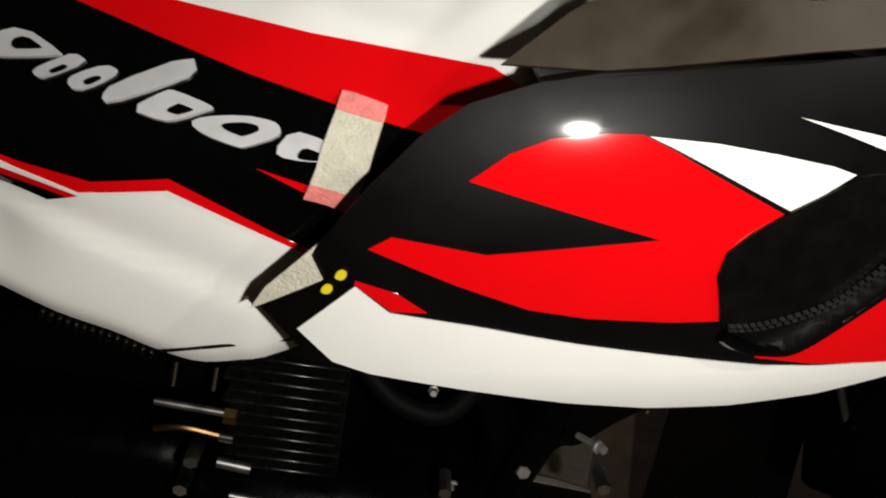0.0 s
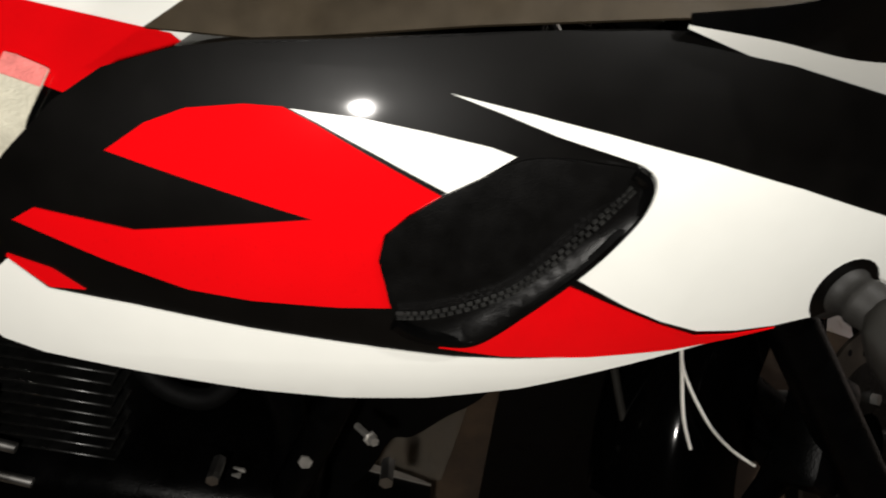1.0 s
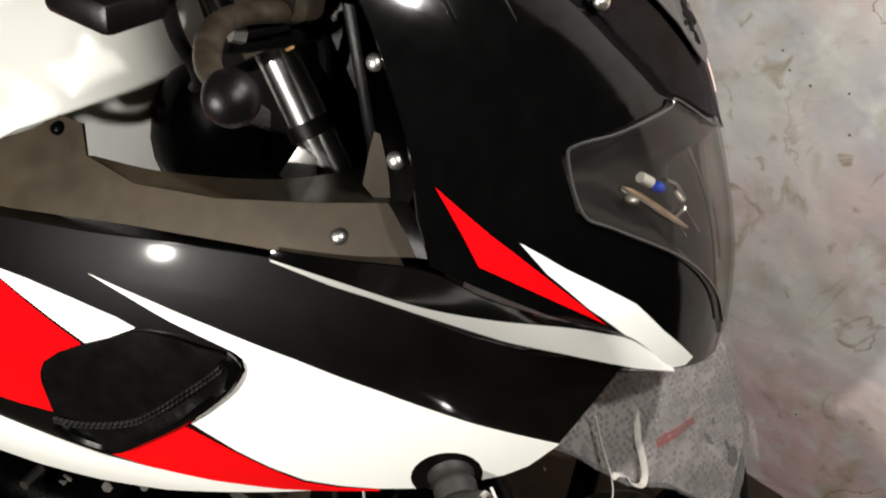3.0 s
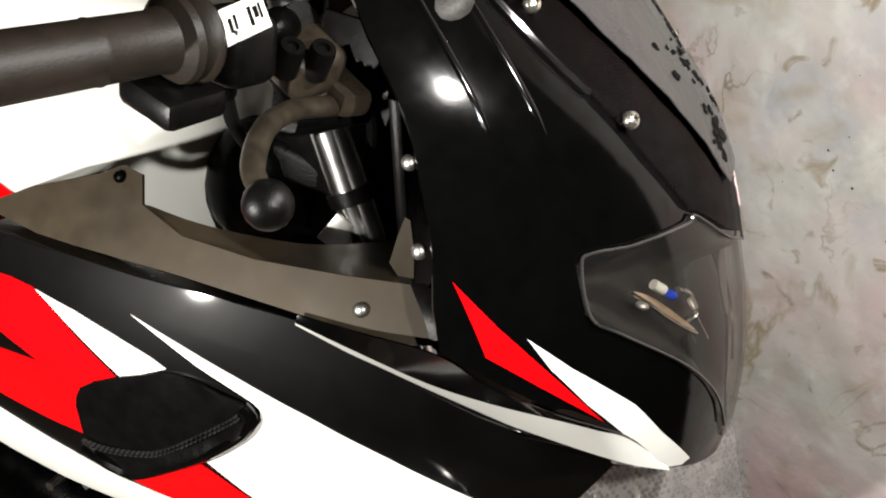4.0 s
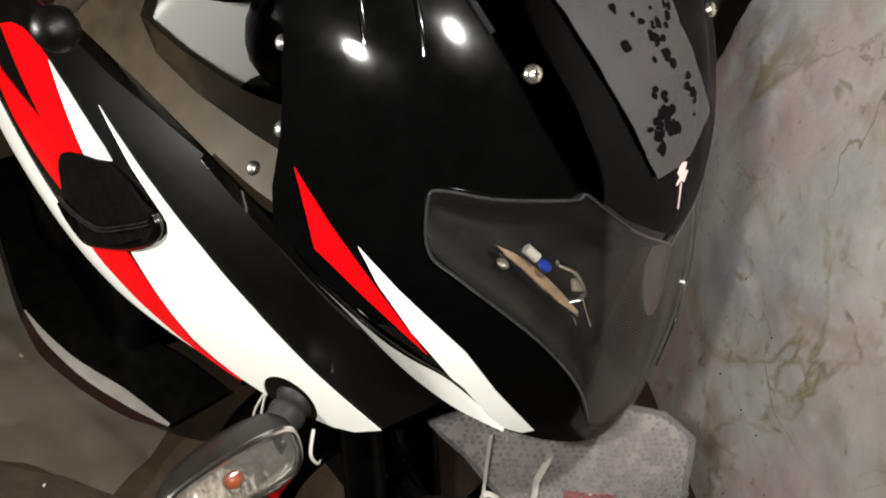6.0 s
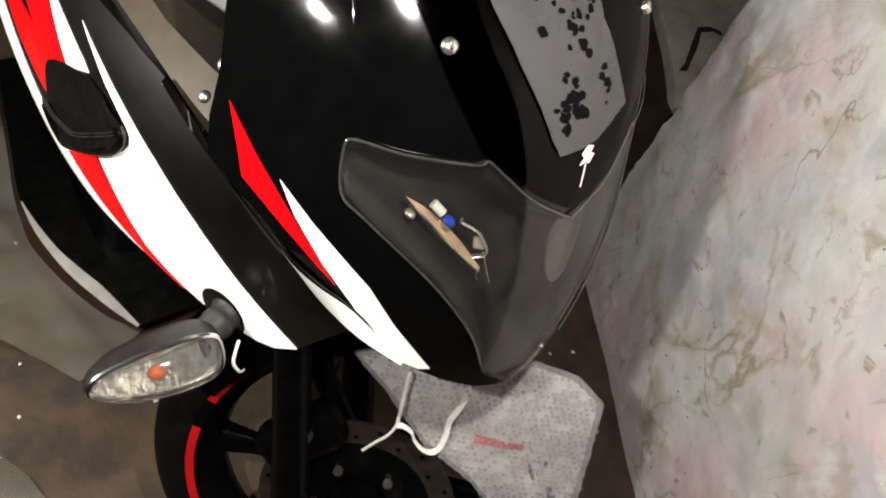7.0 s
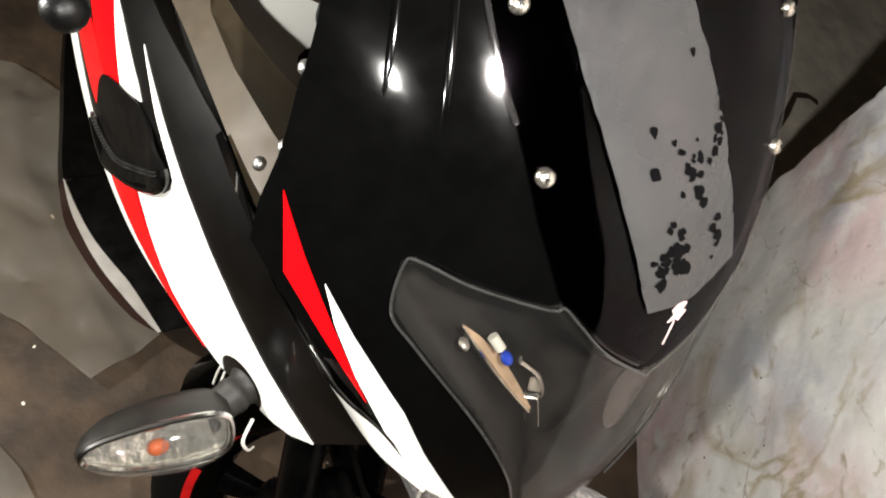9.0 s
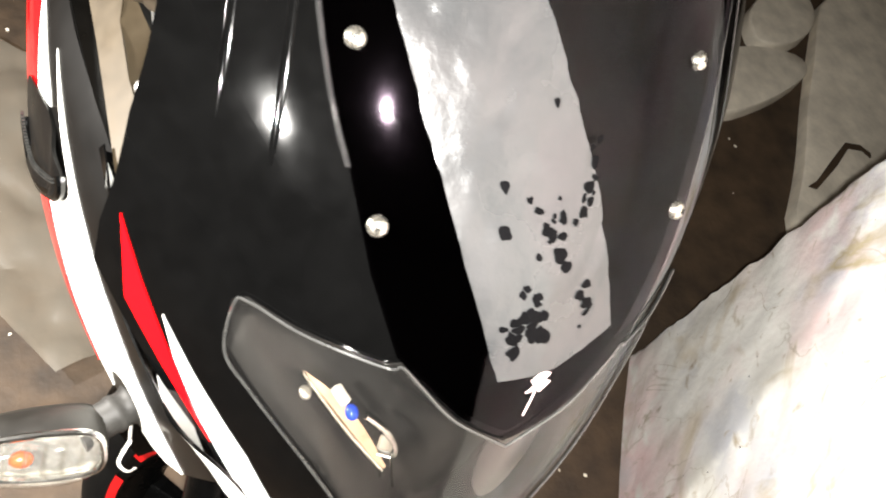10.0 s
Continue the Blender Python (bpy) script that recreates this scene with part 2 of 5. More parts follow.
def spline(x, xs, ys):
    """Smooth curve through a few knots."""
    if x <= xs[0]:
        return ys[0] + (x - xs[0]) * (ys[1] - ys[0]) / (xs[1] - xs[0])
    if x >= xs[-1]:
        return ys[-1] + (x - xs[-1]) * (ys[-1] - ys[-2]) / (xs[-1] - xs[-2])
    i = max(k for k in range(len(xs) - 1) if xs[k] <= x)

    def slope(k):
        a, c = max(0, k - 1), min(len(xs) - 1, k + 1)
        return (ys[c] - ys[a]) / (xs[c] - xs[a])
    h = xs[i + 1] - xs[i]
    t = (x - xs[i]) / h
    m0, m1 = slope(i) * h, slope(i + 1) * h
    return (2 * t**3 - 3 * t**2 + 1) * ys[i] + (t**3 - 2 * t**2 + t) * m0 + (3 * t**2 - 2 * t**3) * ys[i + 1] + (t**3 - t**2) * m1


def rounded(poly, rounds=1):
    """Corner-cutting of an outline; a corner given with a third value of 1 stays sharp."""
    pts = [(p[0], p[1], p[2] if len(p) > 2 else 0) for p in poly]
    for _ in range(rounds):
        out = []
        for i, p in enumerate(pts):
            a, c = pts[i - 1], pts[(i + 1) % len(pts)]
            if p[2]:
                out.append(p)
            else:
                out += [(p[0] * 0.75 + a[0] * 0.25, p[1] * 0.75 + a[1] * 0.25, 0), (p[0] * 0.75 + c[0] * 0.25, p[1] * 0.75 + c[1] * 0.25, 0)]
        pts = out
    return [(p[0], p[1]) for p in pts]


def sheet(poly, surf, off=0.0, thick=0.002, step=0.02, mirror=False, both=False, open_middle=False):
    """A panel: the outline poly in a surface's own two coordinates, laid on surf, off metres proud of it and thick metres deep."""
    bm = bmesh.new()
    face = bm.faces.new([bm.verts.new((p[0], p[1], 0)) for p in poly])
    face.normal_update()
    bmesh.ops.triangulate(bm, faces=[face], ngon_method="EAR_CLIP")
    for axis in (0, 1):
        lo, hi = min(p[axis] for p in poly), max(p[axis] for p in poly)
        n = int((hi - lo) / step) + 1
        for k in range(1, n):
            no = Vector((0, 0, 0))
            no[axis] = 1
            co = Vector((0, 0, 0))
            co[axis] = lo + (hi - lo) * k / n
            bmesh.ops.bisect_plane(bm, geom=bm.verts[:] + bm.edges[:] + bm.faces[:], plane_co=co, plane_no=no, dist=1e-5)
    bmesh.ops.triangulate(bm, faces=bm.faces[:])
    bmesh.ops.remove_doubles(bm, verts=bm.verts[:], dist=1e-5)
    edge = [e for e in bm.edges if len(e.link_faces) == 1 and not ((both or open_middle) and all(abs(v.co.x) < 1e-4 for v in e.verts))]
    place = {}
    e_ = 0.002
    for v in bm.verts:
        u, w = v.co.x, v.co.y
        p = surf(u, w)
        n = (surf(u + e_, w) - surf(u - e_, w)).cross(surf(u, w + e_) - surf(u, w - e_)).normalized()
        if n.dot(p - Vector((0.15, 0, 0.88))) < 0:
            n = -n
        place[v] = (p + n * off, p + n * (off - thick))
    front = list(bm.verts)
    back = {}
    if thick:
        for v in front:
            back[v] = bm.verts.new(place[v][1])
        for f in list(bm.faces):
            bm.faces.new([back[v] for v in reversed(f.verts)])
        for e in edge:
            a, c = e.verts
            bm.faces.new((a, c, back[c], back[a]))
    for v in front:
        v.co = place[v][0]
    if both:
        twin = sheet([(-p[0], p[1]) for p in reversed(poly)], surf, off, thick, step, open_middle=True)
        me = bpy.data.meshes.new("twin")
        twin.to_mesh(me)
        twin.free()
        bm.from_mesh(me)
        bpy.data.meshes.remove(me)
        bmesh.ops.remove_doubles(bm, verts=bm.verts[:], dist=1e-5)
    elif mirror:
        for v in bm.verts:
            v.co.y = -v.co.y
    return bm


def box(size, at=(0, 0, 0), bevel=0.0, turn=None, bm=None, segs=2):
    bm = bm or bmesh.new()
    m = Matrix.Translation(at) @ (turn.to_4x4() if turn else Matrix()) @ Matrix.Diagonal((*size, 1))
    made = bmesh.ops.create_cube(bm, size=1, matrix=m)
    if bevel:
        es = {e for v in made["verts"] for e in v.link_edges}
        bmesh.ops.bevel(bm, geom=list(es), offset=bevel, segments=segs, affect="EDGES", profile=0.5)
    return bm


def rod(a, b, r, r2=None, segs=20, bm=None, cap=True):
    """A round bar from a to b."""
    bm = bm or bmesh.new()
    a, b = Vector(a), Vector(b)
    d = b - a
    m = Matrix.Translation((a + b) / 2) @ d.to_track_quat("Z", "Y").to_matrix().to_4x4()
    bmesh.ops.create_cone(bm, cap_ends=cap, segments=segs, radius1=r, radius2=r if r2 is None else r2, depth=d.length, matrix=m)
    return bm


def ball(at, r, bm=None, squash=(1, 1, 1), turn=None, segs=20):
    bm = bm or bmesh.new()
    m = Matrix.Translation(at) @ (turn.to_4x4() if turn else Matrix()) @ Matrix.Diagonal((r * squash[0], r * squash[1], r * squash[2], 1))
    bmesh.ops.create_uvsphere(bm, u_segments=segs, v_segments=max(8, segs // 2), radius=1, matrix=m)
    return bm


def catmull(pts, n=8):
    pts = [Vector(p) for p in pts]
    out = []
    for i in range(len(pts) - 1):
        p0, p1, p2, p3 = pts[max(0, i - 1)], pts[i], pts[i + 1], pts[min(len(pts) - 1, i + 2)]
        for k in range(n):
            t = k / n
            out.append(0.5 * ((2 * p1) + (p2 - p0) * t + (2 * p0 - 5 * p1 + 4 * p2 - p3) * t * t + (3 * p1 - p0 - 3 * p2 + p3) * t**3))
    return out + [pts[-1]]


def tube(pts, r, segs=10, bm=None, n=8, flat=1.0, rs=None):
    """A swept round (or flattened) bar through pts; rs gives a radius at each of pts."""
    bm = bm or bmesh.new()
    path = catmull(pts, n)
    rings, up = [], Vector((0.13, 0.2, 0.97))
    for i, p in enumerate(path):
        d = (path[min(i + 1, len(path) - 1)] - path[max(i - 1, 0)]).normalized()
        side = d.cross(up).normalized()
        up = side.cross(d).normalized()
        rad = r
        if rs:
            f = i / n
            k = min(int(f), len(rs) - 2)
            rad = rs[k] + (rs[k + 1] - rs[k]) * (f - k)
        rings.append([bm.verts.new(p + side * rad * math.cos(2 * math.pi * j / segs) + up * rad * flat * math.sin(2 * math.pi * j / segs)) for j in range(segs)])
    for a, c in zip(rings, rings[1:]):
        for j in range(segs):
            bm.faces.new((a[j], a[(j + 1) % segs], c[(j + 1) % segs], c[j]))
    bm.faces.new(rings[0])
    bm.faces.new(list(reversed(rings[-1])))
    return bm


def lathe(profile, axis_at, axis, segs=48, bm=None):
    """Turns (radius, along) pairs round an axis."""
    bm = bm or bmesh.new()
    q = Vector(axis).to_track_quat("Z", "Y").to_matrix().to_4x4()
    m = Matrix.Translation(axis_at) @ q
    rings = []
    for r, h in profile:
        rings.append([bm.verts.new(m @ Vector((r * math.cos(2 * math.pi * j / segs), r * math.sin(2 * math.pi * j / segs), h))) for j in range(segs)])
    for a, c in zip(rings, rings[1:]):
        for j in range(segs):
            bm.faces.new((a[j], a[(j + 1) % segs], c[(j + 1) % segs], c[j]))
    return bm


# ---------------------------------------------------------------- the body's surfaces (X ahead, Y to the bike's left, Z up)
LEAN_DEGREES, CONTACT_Y = 8.0, 0.664
NOSE_Z = (0.70, 0.75, 0.80, 0.86, 0.92, 0.97, 1.03, 1.084, 1.153, 1.25, 1.35)
NOSE_X = (0.775, 0.775, 0.77, 0.757, 0.735, 0.712, 0.68, 0.637, 0.56, 0.44, 0.31)


def cowl(w, z):
    a = abs(w)
    return Vector((spline(z, NOSE_Z, NOSE_X) - 2.4 * w * w - 0.12 * math.sqrt(w * w + 0.0004) + 0.0024, w, z + 0.16 * max(0, w) * min(1, a / 0.06)))


def fairing_width(x, z):
    d = z - 0.75
    return 0.306 - (0.5 if x > 0.15 else 0.25) * (x - 0.15) ** 2 - (1.7 * d * d if d > 0 else 0.6 * d * d + 3.0 * max(0, -d - 0.1) ** 2)


def fairing(x, z):
    return Vector((x, -fairing_width(x, z), z))


def crease(x, z):
    """The soft valley running down the tank's flank, and the knee hollow behind it."""
    d = z - (0.762 + (x + 0.289) * -0.476)
    fade = max(0.0, min(1.0, (-0.09 - x) / 0.06)) * max(0.0, min(1.0, (0.80 - z) / 0.02))
    knee = 0.012 * math.exp(-(((x + 0.345) / 0.04) ** 2) - ((z - 0.755) / 0.045) ** 2)
    return fade * (0.006 * math.exp(-((d / (0.030 if d > 0 else 0.009)) ** 2)) + knee)


def draw_in(z):
    """How far the tank's shoulder tapers in above its widest line."""
    h = max(0.0, z - 0.8)
    return 5.4 * h * h / (h + 0.02) * max(0.0, 1 - h / 0.25)


def tank_width(x, z):
    s = 0.255 - 1.05 * max(0, x - 0.02) ** 2 - 0.25 * max(0, -0.1 - x) ** 2
    s *= math.sqrt(max(0.02, 1 - max(0, (x - 0.09) / 0.085) ** 2))
    q = min(0.999, max(0, (z - 0.80) / 0.25))
    return s * (math.sqrt(1 - q * q) - draw_in(z)) - 1.0 * max(0, 0.70 - z) ** 2 - 1.9 * max(0, min(1, (x + 0.145) / 0.04)) * max(0, 0.75 - z) ** 2 - crease(x, z)


def tank_side(x, z):
    return Vector((x, -tank_width(x, z), z))


def inner_side(x, z):
    return Vector((x, -(0.262 - 0.6 * (z - 0.87)), z))


motorcycle = thing("motorcycle", "red, white and black half-faired motorcycle leaning on its side stand", "motorcycle")
motorcycle.matrix_world = Matrix.Translation((0, CONTACT_Y, 0)) @ pose(0, 0, 0, -LEAN_DEGREES)

# ---- lower fairing
FAIRING = [(-0.1287, 0.7050), (-0.0754, 0.7604), (-0.0424, 0.7980), (-0.0077, 0.8311), (0.0247, 0.8516), (0.0673, 0.8636), (0.1091, 0.8692), (0.1700, 0.8710), (0.2377, 0.8727), (0.3050, 0.8759), (0.3838, 0.8740), (0.4574, 0.8516), (0.5478, 0.8222), (0.6281, 0.8008), (0.6709, 0.7888), (0.6352, 0.7090), (0.6129, 0.6814), (0.5705, 0.6655), (0.5198, 0.6522), (0.4545, 0.6474), (0.4073, 0.6398), (0.3514, 0.6284), (0.2941, 0.6162), (0.2245, 0.6097), (0.1618, 0.6100), (0.0989, 0.6166), (0.0206, 0.6305), (-0.0491, 0.6431), (-0.0951, 0.6551), (-0.1040, 0.6699)]
lower_fairing = part("lower_fairing", sheet(FAIRING, fairing, 0, 0.004, 0.02), DUSTED, motorcycle, "gloss black lower fairing panel")
part("lower_fairing", sheet(FAIRING, fairing, 0, 0.004, 0.04, mirror=True), DUSTED, motorcycle, "gloss black lower fairing panel")


def graphic(name, mat, poly, surf, parent, label="", off=0.0012, step=0.02, mirror=False, thick=0.0016):
    return part(name, sheet(poly, surf, off, thick, step, mirror), mat, parent, label)


graphic("white_panel", WHITE, [(0.2380, 0.8410), (0.2708, 0.8288), (0.3065, 0.8142), (0.3410, 0.8022), (0.3587, 0.7956), (0.3685, 0.7892), (0.3715, 0.7789), (0.3656, 0.7640), (0.3509, 0.7485), (0.3185, 0.7197), (0.3634, 0.6889), (0.3917, 0.6726), (0.4216, 0.6593), (0.4537, 0.6545), (0.4862, 0.6530), (0.5158, 0.6545)] + [(0.5435 + 0.031 * math.cos(radians(a)), 0.6715 + 0.031 * math.sin(radians(a))) for a in range(215, -20, -15)] + [(0.5932, 0.6720), (0.6129, 0.6833), (0.6352, 0.7090), (0.5602, 0.7355), (0.4823, 0.7674), (0.4099, 0.7933), (0.3409, 0.8142), (0.2886, 0.8285)], fairing, lower_fairing, "white painted panel")
graphic("red_wedge", RED, [(0.2333, 0.6627), (0.3116, 0.7154), (0.3518, 0.6921), (0.3916, 0.6695), (0.4205, 0.6555), (0.4500, 0.6517), (0.4870, 0.6512), (0.4520, 0.6482), (0.4028, 0.6450), (0.3400, 0.6465), (0.2787, 0.6528)], fairing, lower_fairing, "red painted wedge", 0.0022)
graphic("white_belly", WHITE, [(-0.1010, 0.6842), (-0.0559, 0.7231), (-0.0323, 0.7016), (0.0251, 0.6927), (0.1037, 0.6771), (0.1837, 0.6639), (0.2444, 0.6529), (0.2866, 0.6484), (0.3497, 0.6454), (0.4019, 0.6469), (0.4506, 0.6497), (0.4074, 0.6410), (0.3514, 0.6295), (0.2941, 0.6169), (0.2245, 0.6101), (0.1618, 0.6106), (0.0988, 0.6175), (0.0205, 0.6314), (-0.0493, 0.6445), (-0.0772, 0.6548)], fairing, lower_fairing, "white painted belly strip")
graphic("red_field", RED, [(0.1363, 0.8325), (0.1123, 0.8336), (0.0764, 0.8301), (0.0506, 0.8207), (0.0239, 0.8028), (0.1525, 0.7624), (0.0359, 0.7507), (-0.0287, 0.7627), (-0.0450, 0.7532), (0.0144, 0.7270), (0.0661, 0.7076), (0.1080, 0.7006), (0.1660, 0.6969), (0.2009, 0.6967), (0.1976, 0.7170), (0.1935, 0.7338), (0.1975, 0.7524), (0.2125, 0.7661), (0.2334, 0.7787), (0.1874, 0.8048), (0.1563, 0.8226)], fairing, lower_fairing, "red painted field")
graphic("white_flash", WHITE, [(0.1403, 0.8315), (0.1843, 0.8265), (0.2252, 0.8184), (0.2640, 0.8090), (0.2799, 0.8028), (0.2582, 0.7903), (0.2373, 0.7807), (0.1914, 0.8058), (0.1593, 0.8226)], fairing, lower_fairing, "white painted flash")
graphic("red_sliver", RED, [(-0.0550, 0.7274), (-0.0262, 0.7180), (-0.0056, 0.7028), (-0.0305, 0.7031), (-0.0560, 0.7248)], fairing, lower_fairing, "red painted sliver")

# ---- upper cowl
BOWL = material("grey_lamp_bowl", (0.017, 0.0168, 0.017), 0.34, vary=0.3, scale=30)
LENS_TOP = [(-0.2, 0.985), (-0.192, 0.994), (-0.163, 0.998), (-0.135, 1.004), (-0.104, 1.010), (-0.096, 1.015), (-0.08, 1.006), (-0.049, 0.988), (0.0, 0.970)]
LENS_LOW = [(-0.2, 0.945), (-0.181, 0.929), (-0.132, 0.895), (-0.10, 0.865), (-0.076, 0.834), (-0.058, 0.80), (-0.045, 0.778), (-0.02, 0.767), (0.0, 0.763)]
COWL_REAR = [(-0.281, 0.916), (-0.28, 0.95), (-0.274, 0.99), (-0.269, 1.04), (-0.261, 1.083), (-0.254, 1.128), (-0.246, 1.16), (-0.225, 1.2), (-0.16, 1.225), (0.0, 1.235)]
COWL_LOW = [(0.0, 0.75), (-0.038, 0.752), (-0.086, 0.764), (-0.129, 0.779), (-0.151, 0.797), (-0.176, 0.827), (-0.202, 0.848), (-0.231, 0.868), (-0.262, 0.896)]
upper_cowl = part("upper_cowl", sheet(COWL_REAR + list(reversed(LENS_TOP)) + LENS_LOW + COWL_LOW, cowl, 0, 0.004, 0.009, both=True), BLACK, motorcycle, "gloss black nose cowl")
graphic("red_blade", RED, [(-0.268, 0.972), (-0.26, 0.913), (-0.233, 0.886), (-0.194, 0.849), (-0.214, 0.878), (-0.234, 0.909), (-0.251, 0.937), (-0.262, 0.959)], cowl, upper_cowl, "red blade graphic")
graphic("white_blade", WHITE, [(-0.237, 0.928), (-0.214, 0.902), (-0.17, 0.861), (-0.144, 0.826), (-0.102, 0.780), (-0.112, 0.776), (-0.129, 0.781), (-0.150, 0.798), (-0.172, 0.8245), (-0.174, 0.828), (-0.205, 0.867), (-0.226, 0.901)], cowl, upper_cowl, "white blade graphic")
headlamp_lens = part("headlamp_lens", sheet(list(reversed(LENS_TOP)) + LENS_LOW, cowl, 0.003, 0.003, 0.02, both=True), LENS, motorcycle, "smoked clear headlamp lens")


def rim_distance(w, z):
    best = 1.0
    for line in (LENS_TOP, LENS_LOW):
        for p, q in zip(line, line[1:]):
            a, b, c = Vector(p), Vector(q), Vector((-abs(w), z))
            f = max(0.0, min(1.0, (c - a).dot(b - a) / (b - a).length_squared))
            best = min(best, (a + (b - a) * f - c).length)
    return best


def back_wall(w, z):
    f = min(1, rim_distance(w, z) / 0.05)
    return cowl(w, z) - Vector((0.055 * f * f * (3 - 2 * f), 0, 0))


part("headlamp_bowl", sheet(list(reversed(LENS_TOP)) + LENS_LOW, back_wall, -0.003, 0.002, 0.009, both=True), BOWL, motorcycle, "dark headlamp bowl", angle=120)
SCREEN = [(0.0, 0.977), (-0.05, 0.994), (-0.08, 1.011), (-0.1, 1.02), (-0.126, 1.06), (-0.147, 1.105), (-0.16, 1.13), (-0.172, 1.17), (-0.178, 1.22), (-0.16, 1.27), (-0.1, 1.3), (0.0, 1.31)]
windscreen = part("windscreen", sheet(SCREEN, cowl, 0.0055, 0.0025, 0.02, both=True), SMOKE, motorcycle, "smoked plastic windscreen")

for side in (-1, 1):
    for base, slope in ((0.221, 0.10), (0.189, 0.08)):
        line = []
        for i in range(21):
            z = 0.985 + 0.010 * i
            w = side * (base + slope * (1.095 - z))
            line.append(cowl(w, z) - Vector((0.62, 0.5 * side, 0.45)).normalized() * (0.0063 + 0.004 * max(0, 1 - i / 11)))
        part("moulded_ridge", tube(line, 0.007, 24, n=2), BLACK, upper_cowl)

# ---- inner panel between fairing and fork
INNER = [(0.046, 0.871), (0.093, 0.901), (0.153, 0.928), (0.173, 0.941), (0.194, 0.939), (0.205, 0.917), (0.253, 0.905), (0.326, 0.908), (0.407, 0.92), (0.467, 0.931), (0.504, 0.897), (0.478, 0.889), (0.461, 0.885), (0.374, 0.882), (0.255, 0.876), (0.122, 0.866)]
inner_panel = part("inner_panel", sheet(INNER, inner_side, 0, 0.004, 0.02), MATTE, motorcycle, "dusty matte grey inner cockpit panel")
part("inner_panel", sheet(INNER, inner_side, 0, 0.004, 0.04, mirror=True), MATTE, motorcycle, "dusty matte grey inner cockpit panel")


def strip(line_a, line_b, n=6, thick=0.003, down=(0, 0, -1)):
    """A ruled skin between two lines, with a little depth."""
    bm = bmesh.new()
    a, c = catmull(line_a, n), catmull(line_b, n)
    cols, sub = [], 4
    for p, q in zip(a, c):
        cols.append([bm.verts.new(p.lerp(q, k / sub)) for k in range(sub + 1)])
    for u, v in zip(cols, cols[1:]):
        for k in range(sub):
            bm.faces.new((u[k], u[k + 1], v[k + 1], v[k]))
    made = bmesh.ops.extrude_face_region(bm, geom=bm.faces[:])["geom"]
    for g in made:
        if isinstance(g, bmesh.types.BMVert):
            g.co += Vector(down) * thick
    return bm


part("ledge", strip([inner_side(x, z) for x, z in ((0.205, 0.917), (0.253, 0.905), (0.326, 0.908), (0.407, 0.920), (0.467, 0.931))], [inner_side(0.205, 0.917) + Vector((0.005, 0.004, -0.001)), inner_side(0.253, 0.905) + Vector((0.009, 0.026, 0.003)), (0.335, -0.19, 0.907), (0.375, -0.15, 0.903), (0.405, -0.11, 0.902)]), MATTE, inner_panel, "dusty matte grey ledge")
part("panel_fin", strip([(0.4375, -0.21, 0.934), (0.4405, -0.21, 0.962), (0.4435, -0.21, 0.980)], [(0.464, -0.21, 0.909), (0.458, -0.21, 0.947), (0.4485, -0.21, 0.979)], 5, 0.003, (0.2, 1, 0)), MATTE, inner_panel, "upright fin at the panel's end")
part("end_return", strip([(0.467, -0.2255, 0.931), (0.49, -0.24, 0.911), (0.503, -0.247, 0.894)], [(0.478, -0.222, 0.934), (0.512, -0.243, 0.912), (0.522, -0.25, 0.893)], down=(-1, 0, 0)), SATIN, inner_panel)

# ---- white pinstripe on the cowl's undercut skirt, and the fairing's top shelf
SKIRT_TOP = [(0.384, -0.265, 0.880), (0.44, -0.258, 0.870), (0.502, -0.243, 0.855), (0.56, -0.234, 0.853), (0.62, -0.231, 0.861), (0.648, -0.213, 0.852), (0.674, -0.181, 0.832), (0.713, -0.136, 0.789)]
SKIRT_LOW = [(0.384, -0.2635, 0.877), (0.436, -0.245, 0.855), (0.50, -0.222, 0.831), (0.56, -0.205, 0.816), (0.622, -0.200, 0.815), (0.66, -0.187, 0.808), (0.69, -0.167, 0.797), (0.723, -0.130, 0.778)]
part("white_pinstripe", strip(SKIRT_TOP, SKIRT_LOW, 5, 0.003, (-0.4, 0.8, 0.1)), WHITE, upper_cowl, "white painted undercut strip")
part("skirt", strip([(0.384, -0.262, 0.886), (0.442, -0.262, 0.892), (0.511, -0.27, 0.905), (0.555, -0.258, 0.886), (0.61, -0.236, 0.868), (0.645, -0.215, 0.856), (0.672, -0.182, 0.834), (0.712, -0.135, 0.790)], SKIRT_TOP, 5, 0.002, (-0.3, 0.8, 0.2)), BLACK, upper_cowl)
part("skirt_closing", strip(SKIRT_LOW, [fairing(x, z) for x, z in ((0.384, 0.872), (0.44, 0.855), (0.50, 0.835), (0.55, 0.819), (0.60, 0.806), (0.632, 0.798), (0.655, 0.791), (0.670, 0.788))], 5, 0.002, (-0.3, 0.8, 0.2)), BLACK, upper_cowl, "black closing panel under the cowl")
part("top_shelf", strip([fairing(x, z) for x, z in ((0.0703, 0.8646), (0.1700, 0.8710), (0.3050, 0.8759), (0.3838, 0.8730), (0.4574, 0.8506), (0.5478, 0.8211), (0.6281, 0.7997), (0.6687, 0.7879))], [(0.07, -0.2, 0.862), (0.17, -0.2, 0.862), (0.306, -0.2, 0.85), (0.388, -0.2, 0.84), (0.46, -0.19, 0.815), (0.54, -0.17, 0.785), (0.6, -0.14, 0.77), (0.64, -0.12, 0.76)], 5), SATIN, lower_fairing)


